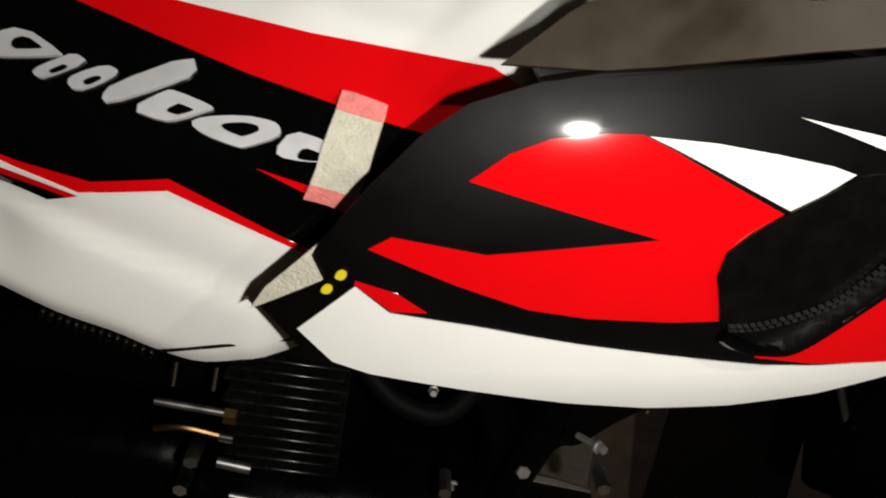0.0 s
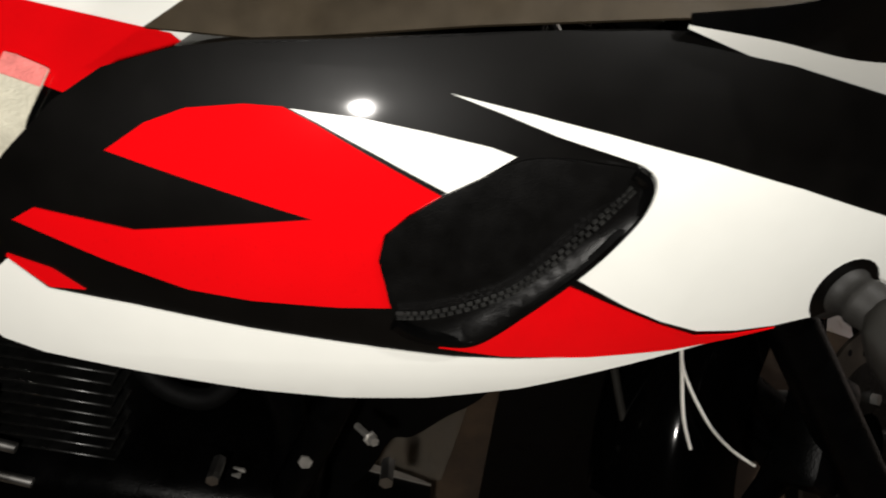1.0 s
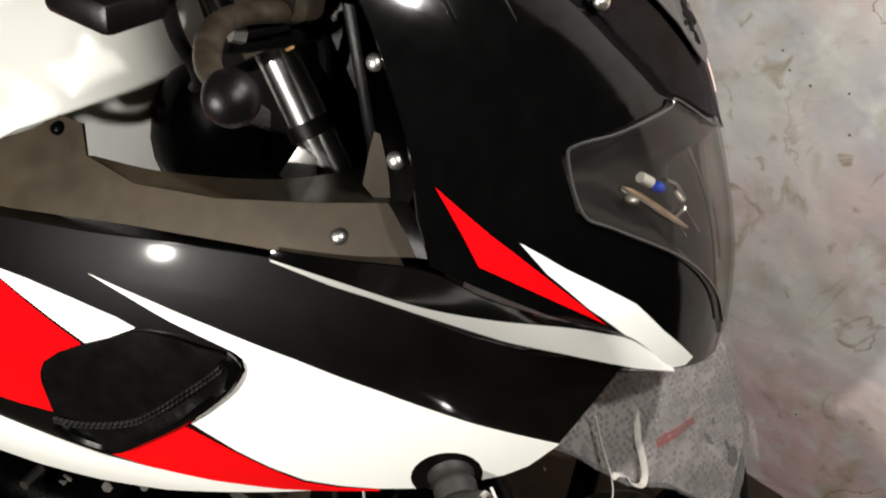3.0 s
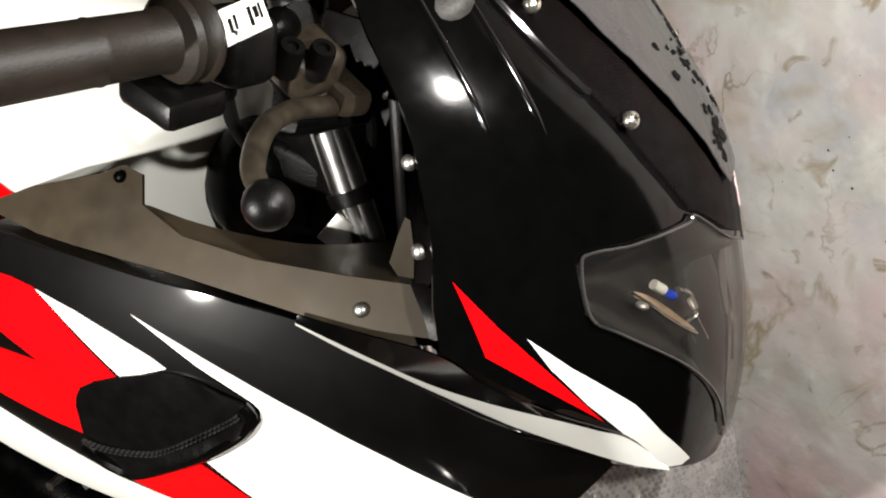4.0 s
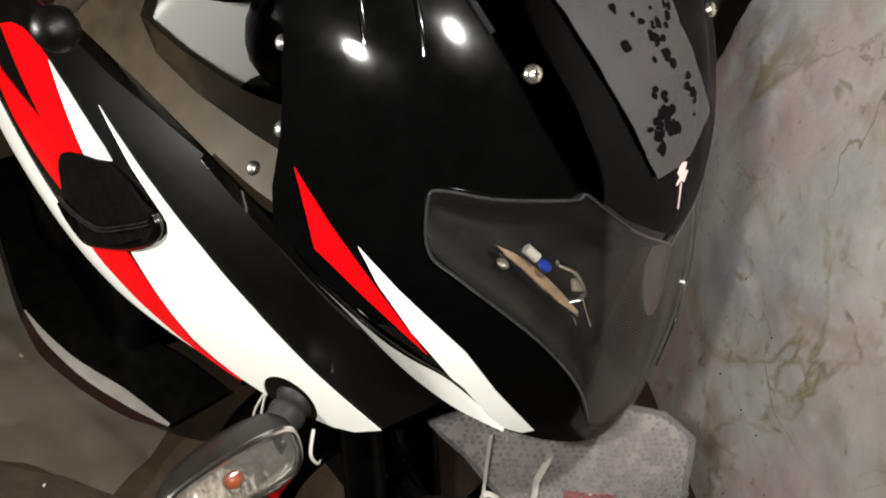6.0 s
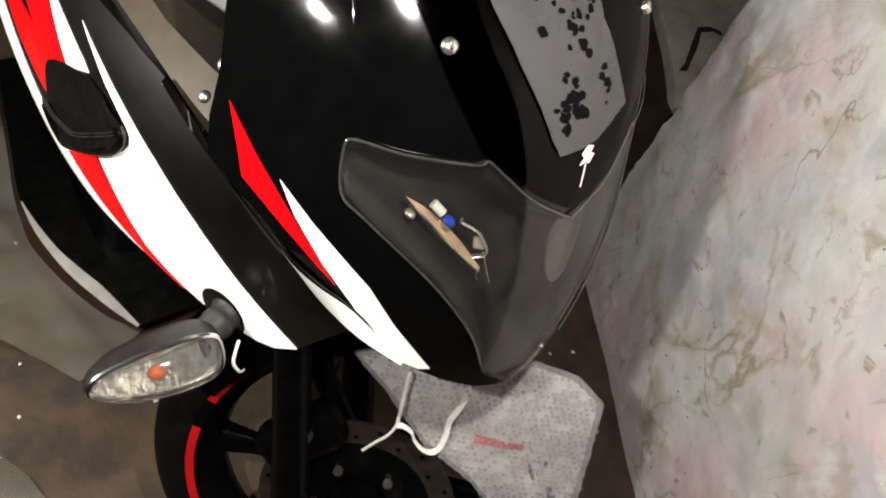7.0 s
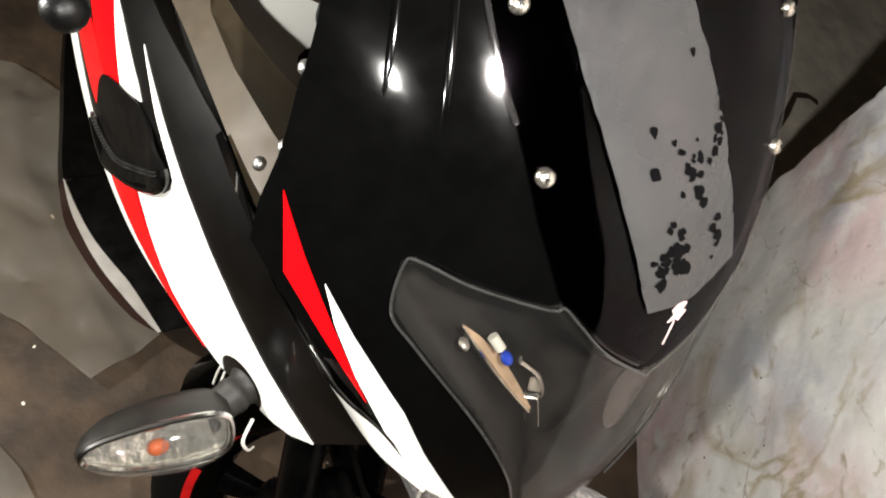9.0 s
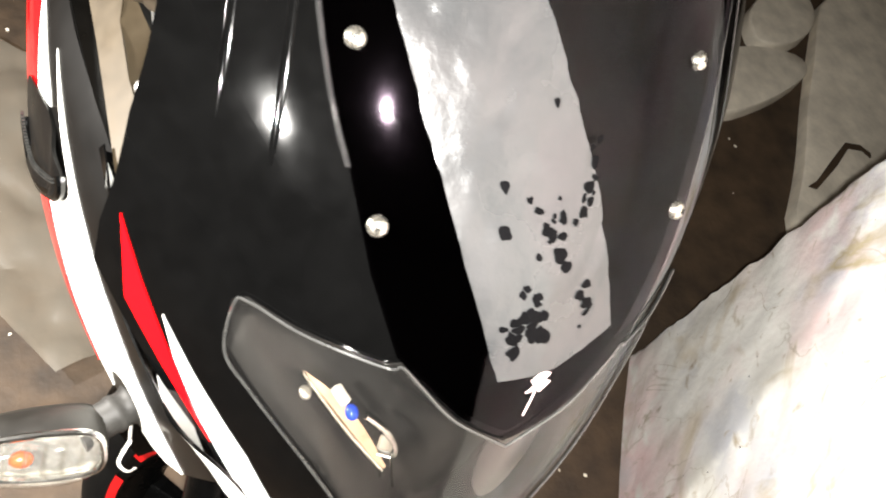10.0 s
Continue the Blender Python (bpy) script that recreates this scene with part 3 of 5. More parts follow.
def screw(at, out, r, mat, parent, label="", name="screw"):
    """A domed screw head with a cross slot's rim."""
    bm = lathe([(0.0001, r * 0.5), (r * 0.16, r * 0.5), (r * 0.2, r * 0.6), (r * 0.45, r * 0.55), (r * 0.75, r * 0.4), (r * 0.95, r * 0.14), (r, 0), (r, -r * 0.5), (0.0001, -r * 0.5)], at, out, 20)
    return part(name, bm, mat, parent, label)


screw(inner_side(0.432, 0.902) + Vector((0, -0.002, 0)), (0, -1, 0.5), 0.0068, STEEL, inner_panel, "steel panel screw")
screw(inner_side(0.174, 0.932) + Vector((0, -0.002, 0)), (0, -1, 0.5), 0.006, DARKMETAL, inner_panel)
screw((0.476, -0.262, 0.983), (-0.3, -0.9, 0.2), 0.0065, STEEL, motorcycle, "steel cowl screw")
screw((0.455, -0.262, 1.05), (-0.3, -0.9, 0.2), 0.006, STEEL, motorcycle, "steel cowl screw")
SCREW = material("worn_plated_screw", (0.58, 0.55, 0.48), 0.27, metal=0.95, vary=0.4, scale=400, rough_vary=0.08)
for w, z in ((-0.126, 1.085), (-0.148, 1.156), (0.120, 1.0925), (0.122, 1.168)):
    at = cowl(w, z)
    out = (cowl(w + 0.002, z) - cowl(w - 0.002, z)).cross(cowl(w, z + 0.002) - cowl(w, z - 0.002)).normalized()
    if out.x < 0:
        out = -out
    head = screw(at + out * 0.008, out, 0.0076, SCREW, windscreen, "domed bright screen screw")
    turned = out.to_track_quat("Z", "Y").to_matrix()
    slot = box((0.0052, 0.0011, 0.0012), at + out * 0.0125, 0.0, turned)
    box((0.0011, 0.0052, 0.0012), at + out * 0.01254, 0.0, turned, slot)
    part("cross_slot", slot, SATIN, head, "dark cross slot")

# ---- tank
def tank_low(x):
    return spline(x, (-0.5, -0.339, -0.299, -0.257, -0.228, -0.193, -0.147, -0.073, 0.3), (0.765, 0.69, 0.669, 0.652, 0.636, 0.623, 0.626, 0.62, 0.62))


def tank_body():
    bm = bmesh.new()
    rings = []
    xs = [-0.52 + 0.60 * i / 60 for i in range(61)] + [0.08 + 0.094 * math.sin(math.pi / 2 * i / 14) for i in range(1, 15)]
    for x in xs:
        half = []
        low = tank_low(x)
        for k in range(20):
            z = low + (0.80 - low) * k / 20
            half.append((tank_width(x, z) - 0.006 * max(0, 1 - (z - low) / 0.02) ** 2, z))
        top = 0.249 * math.sqrt(max(0.02, 1 - max(0, (x - 0.09) / 0.085) ** 2))
        for k in range(13):
            a = math.pi / 2 * k / 12
            half.append((tank_width(x, 0.8) * max(0.0, math.cos(a) - draw_in(0.80 + 0.249 * math.sin(a))), 0.80 + top * math.sin(a)))
        ring = [bm.verts.new((x, -w, z)) for w, z in half] + [bm.verts.new((x, w, z)) for w, z in reversed(half[:-1])]
        rings.append(ring)
    for a, c in zip(rings, rings[1:]):
        for j in range(len(a) - 1):
            bm.faces.new((a[j], a[j + 1], c[j + 1], c[j]))
    bm.faces.new(rings[0])
    bm.faces.new(list(reversed(rings[-1])))
    return bm


tank = part("fuel_tank", tank_body(), WHITE, motorcycle, "white fuel tank with black and red bands")
graphic("black_band", BLACK, [(-0.4951, 0.9675), (-0.3718, 0.9292), (-0.2717, 0.8981), (-0.1989, 0.8728), (-0.1331, 0.8511), (-0.0321, 0.8229), (0.0298, 0.8072), (0.0300, 0.7000), (-0.0960, 0.7330), (-0.1880, 0.7880), (-0.2460, 0.7860), (-0.3122, 0.8057), (-0.4870, 0.8497)], tank_side, tank, "gloss black band", 0.0014, 0.009)
graphic("red_stripe", RED, [(-0.4944, 0.9698), (-0.3389, 0.9246), (-0.2006, 0.8980), (-0.0891, 0.8748), (0.0441, 0.8531), (0.0820, 0.8315), (0.0298, 0.8072), (-0.0321, 0.8229), (-0.1331, 0.8511), (-0.1989, 0.8728), (-0.2717, 0.8981), (-0.3718, 0.9292)], tank_side, tank, "red painted stripe", 0.0024, 0.009)
graphic("red_line", RED, [(-0.3122, 0.8057), (-0.2460, 0.7860), (-0.1880, 0.7890), (-0.0960, 0.7340), (-0.0900, 0.7260), (-0.1900, 0.7800), (-0.2570, 0.7770), (-0.3101, 0.8014)], tank_side, tank, "thin red line", 0.0022)
graphic("white_line", WHITE, [(-0.3367, 0.8087), (-0.3106, 0.8021), (-0.2570, 0.7770), (-0.2450, 0.7780), (-0.2520, 0.7720), (-0.3100, 0.7970), (-0.3322, 0.8028)], tank_side, tank, "thin white line", 0.003)
graphic("red_line", RED, [(-0.3322, 0.8028), (-0.3100, 0.7970), (-0.2580, 0.7740), (-0.2670, 0.7720), (-0.3300, 0.7970)], tank_side, tank, "thin red line", 0.0022)
graphic("black_band", BLACK, [(-0.3300, 0.7970), (-0.2670, 0.7720), (-0.2840, 0.7690), (-0.3300, 0.7880)], tank_side, tank, "gloss black band", 0.0022)
graphic("red_wedge", RED, [(-0.1240, 0.7970), (-0.0900, 0.7840), (-0.0450, 0.7720), (-0.0550, 0.7620), (-0.0900, 0.7770)], tank_side, tank, "red wedge", 0.0024)
part("panel_gap", tube([tank_side(x, z) - Vector((0, 0.0005, 0)) for x, z in ((-0.221, 0.638), (-0.199, 0.641), (-0.167, 0.645), (-0.118, 0.641), (-0.09, 0.637))], 0.0014, 6), SATIN, tank)
for i in range(14):
    x = -0.312 + 0.0062 * i
    part("seam_tooth", box((0.0048, 0.006, 0.009), tank_side(x, tank_low(x) - 0.006) + Vector((0, 0.003, 0)), 0.0012, Euler((0, 0.45, 0)).to_matrix(), None, 1), SATIN, tank)

# ---- lettering-like silver emblem, drawn as plain slanted strokes
STROKES = ([(-0.3286, 0.8739), (-0.3176, 0.8739), (-0.3033, 0.8790), (-0.2966, 0.8728), (-0.2713, 0.8628), (-0.2731, 0.8608), (-0.3005, 0.8657), (-0.3113, 0.8658), (-0.3178, 0.8619), (-0.2999, 0.8599), (-0.3260, 0.8599)],
           [(-0.2921, 0.8522), (-0.2777, 0.8579), (-0.2615, 0.8628), (-0.2516, 0.8579), (-0.2688, 0.8530), (-0.2830, 0.8475), (-0.2887, 0.8484)],
           [(-0.2652, 0.8456), (-0.2593, 0.8502), (-0.2371, 0.8559), (-0.2263, 0.8521), (-0.2413, 0.8446), (-0.2580, 0.8401)],
           [(-0.2379, 0.8374), (-0.2306, 0.8446), (-0.2145, 0.8483), (-0.1741, 0.8617), (-0.1699, 0.8511), (-0.1948, 0.8428), (-0.2126, 0.8383), (-0.2331, 0.8330)],
           [(-0.2164, 0.8304), (-0.2071, 0.8313), (-0.1902, 0.8279), (-0.1876, 0.8296), (-0.1953, 0.8374), (-0.1910, 0.8410), (-0.1846, 0.8410), (-0.1557, 0.8321), (-0.1573, 0.8304), (-0.1808, 0.8348), (-0.1750, 0.8262), (-0.1797, 0.8245), (-0.1919, 0.8237)],
           [(-0.1719, 0.8228), (-0.1635, 0.8262), (-0.1343, 0.8271), (-0.1115, 0.8237), (-0.1064, 0.8196), (-0.1165, 0.8149), (-0.1083, 0.8149), (-0.1313, 0.8094), (-0.1364, 0.8094), (-0.1410, 0.8140), (-0.1335, 0.8164), (-0.1613, 0.8164)],
           [(-0.1113, 0.8072), (-0.1025, 0.8125), (-0.1000, 0.8149), (-0.0989, 0.8188), (-0.0761, 0.8133), (-0.0834, 0.8095), (-0.0506, 0.8028), (-0.0662, 0.8007), (-0.0950, 0.8036), (-0.1029, 0.8028)])


def outer(pts):
    """The convex outline round a few points."""
    pts = sorted(pts)
    def chain(ps):
        out = []
        for p in ps:
            while len(out) > 1 and (out[-1][0] - out[-2][0]) * (p[1] - out[-2][1]) - (out[-1][1] - out[-2][1]) * (p[0] - out[-2][0]) <= 0:
                out.pop()
            out.append(p)
        return out[:-1]
    return chain(pts) + chain(pts[::-1])


emblem = part("emblem", sheet(rounded(outer(STROKES[0]), 1), tank_side, 0.0045, 0.0035, 0.012), EMBLEM, tank, "raised silver script emblem")
for stroke in STROKES[1:]:
    part("emblem_stroke", sheet(rounded(outer(stroke), 1), tank_side, 0.0045, 0.0035, 0.012), EMBLEM, emblem)

for stroke, f, dx, dz in ((STROKES[0], 0.42, 0.002, 0.001), (STROKES[1], 0.36, 0.003, -0.002), (STROKES[2], 0.36, 0.002, -0.002), (STROKES[4], 0.34, 0.004, -0.002), (STROKES[5], 0.42, 0.002, 0.0005), (STROKES[6], 0.4, 0.0, -0.003)):
    ring = outer(stroke)
    mx, mz = sum(p[0] for p in ring) / len(ring), sum(p[1] for p in ring) / len(ring)
    part("emblem_gap", sheet(rounded([(mx + dx + (p[0] - mx) * f, mz + dz + (p[1] - mz) * f) for p in ring], 1), tank_side, 0.0052, 0.001, 0.012), BLACK, emblem, "black opening in the emblem")

# ---- air scoop in the fairing
SCOOP = [(0.2009, 0.6967), (0.1976, 0.7170), (0.1935, 0.7338), (0.1975, 0.7524), (0.2125, 0.7661), (0.2353, 0.7797), (0.2582, 0.7903), (0.2819, 0.8018), (0.3066, 0.8023), (0.3381, 0.7983), (0.3587, 0.7926), (0.3666, 0.7832), (0.3636, 0.7661), (0.3440, 0.7408), (0.3244, 0.7204), (0.2930, 0.6957), (0.2598, 0.6714), (0.2361, 0.6704), (0.2121, 0.6797)]
SCOOP = rounded(SCOOP, 2)


def scoop_dish(x, z):
    p = fairing(x, z)
    u = ((x - 0.275) * 0.81 + (z - 0.735) * 0.58) / 0.098
    v = (-(x - 0.275) * 0.58 + (z - 0.735) * 0.81) / 0.05
    lip = 0.008 * math.exp(-(((v + 0.78) / 0.22) ** 2)) + 0.006 * math.exp(-(((u - 0.86) / 0.16) ** 2))
    return p + Vector((0, -0.001 - lip, 0))


scoop = part("air_scoop", sheet(SCOOP, scoop_dish, 0.0025, 0.004, 0.008), SATIN, lower_fairing, "black plastic air scoop with a woven edge")
part("scoop_lip", tube([fairing(x, z) + Vector((0, -0.006, 0)) for x, z in ((0.2040, 0.6876), (0.2161, 0.6789), (0.2371, 0.6726), (0.2597, 0.6736), (0.2911, 0.6966), (0.3234, 0.7233), (0.3440, 0.7438), (0.3607, 0.7653), (0.3656, 0.7832), (0.3558, 0.7927))], 0.0055, 8), BLACK, scoop, "gloss black lip")
teeth = bmesh.new()
EDGE = catmull([fairing(x, z) + Vector((0, -0.0095, 0)) for x, z in ((0.2059, 0.6959), (0.2277, 0.6964), (0.2544, 0.7027), (0.2801, 0.7128), (0.3008, 0.7289), (0.3214, 0.7488), (0.3411, 0.7681), (0.3548, 0.7827))], 10)
for i in range(len(EDGE) - 1):
    for k in range(2):
        d_ = (EDGE[i + 1] - EDGE[i])
        side = d_.cross(Vector((0, 1, 0))).normalized()
        at = EDGE[i] + d_ * (0.25 + 0.5 * ((i + k) % 2)) + side * (0.0018 - 0.0036 * k)
        box((0.0022, 0.0012, 0.0034), at, 0, d_.to_track_quat("X", "Y").to_matrix(), teeth)
WEAVE = material("grey_carbon_weave", (0.016, 0.016, 0.015), 0.32, vary=0.5, scale=300)
part("woven_edge", teeth, WEAVE, scoop, "grey woven edge strip", False)

# ---- headlamp inside
TAN = material("bronze_reflector", (0.55, 0.40, 0.28), 0.35, metal=0.2, vary=0.3, scale=60)


for k in (-1,):
    def lamp_at(x, y, z):
        return Vector((x, y * -k, z + (0.16 * y * -k if k > 0 else 0)))
    spine = [Vector(p) for p in ((0.634, -0.144, 0.950), (0.652, -0.122, 0.937), (0.675, -0.096, 0.917), (0.702, -0.07, 0.896))]
    across = Vector((-0.47, 0.76, 0.44))
    blade = strip([lamp_at(*(p + across * w)) for p, w in zip(spine, (0.001, 0.005, 0.006, 0.002))], [lamp_at(*(p - across * w)) for p, w in zip(spine, (0.001, 0.003, 0.004, 0.002))], 6, 0.002, (-0.3, 0, -0.8))
    part("reflector", blade, TAN, headlamp_lens, "bronze parking-lamp reflector")
    part("reflector_rim", tube([lamp_at(*(p - across * w)) for p, w in zip(spine, (0.001, 0.0058, 0.0068, 0.003))], 0.002, 8), CHROME, headlamp_lens, "chromed reflector rim")
    part("reflector_cup", ball(lamp_at(0.647, -0.142, 0.940), 0.0048, squash=(1.3, 1, 0.7)), NICKEL, headlamp_lens, "chromed cup")
    part("bulb_base", rod(lamp_at(0.650, -0.122, 0.953), lamp_at(0.660, -0.114, 0.947), 0.0048), LABEL, headlamp_lens, "white bulb base")
    part("bulb", ball(lamp_at(0.667, -0.1085, 0.942), 0.005, squash=(1.4, 1.1, 1)), BLUE, headlamp_lens, "blue glass bulb")
    part("bracket", tube([lamp_at(*p) for p in ((0.672, -0.098, 0.945), (0.682, -0.082, 0.938), (0.69, -0.07, 0.925), (0.696, -0.066, 0.912), (0.69, -0.076, 0.905))], 0.0042, 8, flat=0.5), CHROME, headlamp_lens, "chromed bracket")
    part("bracket_tab", box((0.012, 0.014, 0.004), lamp_at(0.69, -0.078, 0.926), 0.0015, Euler((0.3 * k, 0.6, 0.4 * k)).to_matrix()), NICKEL, headlamp_lens)
    part("wire", rod(lamp_at(0.694, -0.07, 0.915), lamp_at(0.716, -0.063, 0.889), 0.0011, segs=6), CHROME, headlamp_lens)
    part("wire", rod(lamp_at(0.688, -0.075, 0.906), lamp_at(0.706, -0.07, 0.884), 0.0009, segs=6), CHROME, headlamp_lens)
    part("projector", lathe([(0.0001, 0.03), (0.02, 0.026), (0.031, 0.012), (0.034, 0), (0.039, 0), (0.041, -0.02), (0.03, -0.04)], lamp_at(0.645, -0.035, 0.835), (1, 0, 0.05), 32), SATIN, headlamp_lens, "round projector lens")
def sheen_skin(w, z):
    return cowl(w, z) - Vector((0.014 + 0.02 * ((w - 0.035) / 0.05) ** 2, 0, 0))


# silver patch added behind the lens in place of its bright reflection
SATIN_SILVER = material("satin_silver_sheen", (0.22, 0.22, 0.22), 0.4, metal=0.9, vary=0.2, scale=40, rough_vary=0.06)
part("lens_sheen_patch", sheet(rounded([(0.002, 0.950), (0.030, 0.962), (0.062, 0.955), (0.070, 0.925), (0.048, 0.886), (0.022, 0.872), (0.004, 0.90)], 2), sheen_skin, 0, 0.002, 0.012), SATIN_SILVER, headlamp_lens, "satin silver patch standing in for the lens's reflection")
RIM = material("moulded_lens_edge", (0.025, 0.025, 0.024), 0.14, coat=0.5, vary=0.3, scale=90)
part("lens_rim", tube([cowl(w, z) + Vector((0.005, 0, 0)) for w, z in LENS_LOW[::-1][3:]] + [cowl(w, z) + Vector((0.005, 0, 0.001)) for w, z in LENS_TOP], 0.0014, 6, n=5), RIM, headlamp_lens)
part("lens_rim", tube([cowl(-w, z) + Vector((0.005, 0, 0)) for w, z in LENS_LOW[::-1][3:]] + [cowl(-w, z) + Vector((0.005, 0, 0.001)) for w, z in LENS_TOP], 0.0014, 6, n=5), RIM, headlamp_lens)
part("mark", sheet([(-0.003, 1.0185), (0.0023, 1.0237), (-0.0015, 1.0275), (0.006, 1.0342), (0.0143, 1.032), (0.0105, 1.0275), (0.0165, 1.0252), (0.009, 1.0185), (0.0045, 1.0208)], cowl, 0.0066, 0.001, 0.01), PINKMARK, windscreen, "small pale transfer mark")
part("tail_line", sheet([(0.0022, 0.999), (0.0028, 0.999), (0.0053, 1.019), (0.0045, 1.019)], cowl, 0.0066, 0.001, 0.01), PINKMARK, windscreen)
EDGE_CLEAR = clear("polished_screen_edge", (0.82, 0.80, 0.80), 0.08, 1.6, haze=0.01)
for k in (1, -1):
    part("screen_edge", tube([cowl(-k * w, z) + Vector((0.006, 0.002 * k, 0.001)) for w, z in (SCREEN[3:11] if k > 0 else SCREEN[5:9])], 0.0010 if k > 0 else 0.0024, 8, n=4), EDGE_CLEAR, windscreen, "thick polished edge of the screen")
SPECKLED = material("speckled_rubber", (0.035, 0.033, 0.031), 0.5, spec=0.3, vary=0.5, scale=500, bump=0.2, bump_scale=800)
part("mirror_foot", ball((0.4235, -0.188, 1.143), 0.038, squash=(1.0, 0.75, 0.5), turn=Euler((0.4, -0.6, 0.3)).to_matrix()), SPECKLED, motorcycle, "speckled grey rubber mirror mounting pad")

# ---- fork, yokes and handlebar
def fork_at(z, y=-0.10):
    """A point of the steered fork at height z; y runs from -0.1 (right leg) to 0.1 (left leg)."""
    k = (y + 0.1) / 0.2
    right = Vector((0.315 + 0.60 * (0.985 - z), -0.10 - 0.035 * (0.985 - z), z))
    return right + Vector((-0.1, 0.173, 0)) * k


for y in (-0.10, 0.10):
    leg = part("fork_leg", rod(fork_at(0.80, y), fork_at(1.03, y), 0.0205, segs=32), CHROME, motorcycle, "chromed fork stanchion")
    part("fork_slider", rod(fork_at(0.285, y), fork_at(0.62, y), 0.028, 0.025, 28), DARKMETAL, leg, "black fork slider")
    part("dust_seal", rod(fork_at(0.605, y), fork_at(0.64, y), 0.029, segs=28), RUBBER, leg)
    part("fork_upper", rod(fork_at(0.63, y), fork_at(0.82, y), 0.0205, segs=28), CHROME, leg)
    part("collar", rod(fork_at(0.922, y), fork_at(0.935, y), 0.0245, segs=28), SATIN, leg, "black rubber collar")
    part("fork_cap", rod(fork_at(1.03, y), fork_at(1.045, y), 0.014, segs=6), STEEL, leg, "hexagonal steel fork cap")
lower = box((0.05, 0.27, 0.03), fork_at(0.845, 0), 0.008, Euler((0, 0.5, 0.52)).to_matrix())
part("lower_yoke", lower, DARKMETAL, motorcycle, "black lower yoke")
upper = box((0.055, 0.25, 0.022), fork_at(1.01, 0) + Vector((-0.012, 0, 0)), 0.007, Euler((0, 0.5, 0.52)).to_matrix())
rod(fork_at(0.995, -0.1), fork_at(1.025, -0.1), 0.028, segs=24, bm=upper)
rod(fork_at(0.995, 0.1), fork_at(1.025, 0.1), 0.028, segs=24, bm=upper)
part("upper_yoke", upper, MATTE, motorcycle, "dusty grey upper yoke")
part("steering_stem", rod(fork_at(0.84, 0) + Vector((-0.03, 0, 0)), fork_at(1.02, 0) + Vector((-0.03, 0, 0)), 0.026), DARKMETAL, motorcycle)
head_cover = ball((0.2, -0.03, 0.87), 0.055, squash=(1.0, 1.09, 1.36))
box((0.13, 0.07, 0.15), (0.262, -0.015, 0.86), 0.02, Euler((0, 0.2, 0.1)).to_matrix(), head_cover, 3)
part("head_tube", head_cover, DARKMETAL, motorcycle, "black steering head cover")
GRIP_AT, GRIP_WAY = {-1: Vector((0.339, -0.365, 1.129)), 1: Vector((0.08, 0.26, 1.10))}, {-1: Vector((-0.26, -0.965, -0.05)), 1: Vector((-0.82, 0.57, 0.03))}
for k in (-1, 1):
    at, way = GRIP_AT[k], GRIP_WAY[k].normalized()
    inner = [(0.316, -0.17, 1.03), (0.335, -0.25, 1.085), (0.345, -0.32, 1.122)] if k < 0 else [(0.17, 0.14, 1.04), (0.13, 0.19, 1.08)]
    bar = part("handlebar", tube([fork_at(1.0, 0.1 * k)] + inner + [at, at + way * 0.16], 0.011, 12), DARKMETAL, motorcycle, "black clip-on handlebar")
    part("grip", lathe([(0.012, -0.004), (0.027, -0.004), (0.0295, 0.0), (0.0285, 0.004), (0.024, 0.008), (0.0275, 0.011), (0.0265, 0.016), (0.020, 0.021), (0.0185, 0.03), (0.0185, 0.066), (0.0192, 0.068), (0.0185, 0.070), (0.0185, 0.135), (0.0225, 0.139), (0.0225, 0.145), (0.017, 0.149), (0.0001, 0.151)], at, way, 32), GRIP, bar, "dusty black rubber grip")
    part("bar_weight", lathe([(0.012, 0.149), (0.017, 0.151), (0.018, 0.159), (0.016, 0.179), (0.010, 0.185), (0.0001, 0.186)], at, way, 24), STEEL, bar, "steel bar-end weight")
    part("switch_box", box((0.046, 0.044, 0.046), at - way * 0.032 + Vector((0.002, 0, -0.010)), 0.011, way.to_track_quat("Y", "Z").to_matrix(), None, 3), SATIN, bar, "black switch housing")
part("switch_pod", box((0.05, 0.046, 0.02), (0.334, -0.374, 1.092), 0.005, Euler((0.1, 0.1, -0.25)).to_matrix()), SATIN, motorcycle, "black switch pod under the grip")
perch = box((0.055, 0.050, 0.040), (0.356, -0.252, 1.098), 0.012, Euler((0.2, 0.3, -0.4)).to_matrix(), None, 3)
box((0.05, 0.03, 0.022), (0.382, -0.236, 1.078), 0.007, Euler((0, 0.2, -0.5)).to_matrix(), perch)
perch_ob = part("lever_perch", perch, LEVER, motorcycle, "dusty grey brake lever perch")
for at in ((0.383, -0.276, 1.114), (0.366, -0.289, 1.113)):
    part("perch_bolt", lathe([(0.0001, 0.003), (0.004, 0.003), (0.0045, 0.006), (0.0085, 0.006), (0.0095, 0.002), (0.0095, -0.02)], at, (0.35, -0.3, 0.85), 20), SATIN, perch_ob, "black clamp bolt")
part("brake_lever", tube([(0.384, -0.232, 1.065), (0.384, -0.259, 1.071), (0.376, -0.298, 1.075), (0.385, -0.348, 1.078), (0.406, -0.395, 1.074), (0.424, -0.413, 1.07)], 0.0085, 14, flat=0.8, rs=(0.010, 0.0095, 0.009, 0.008, 0.0075, 0.0075)), LEVER, perch_ob, "dusty grey brake lever")
part("pivot_cover", rod((0.30, -0.225, 1.09), (0.352, -0.25, 1.122), 0.017, segs=20), SATIN, perch_ob, "black pivot cover")
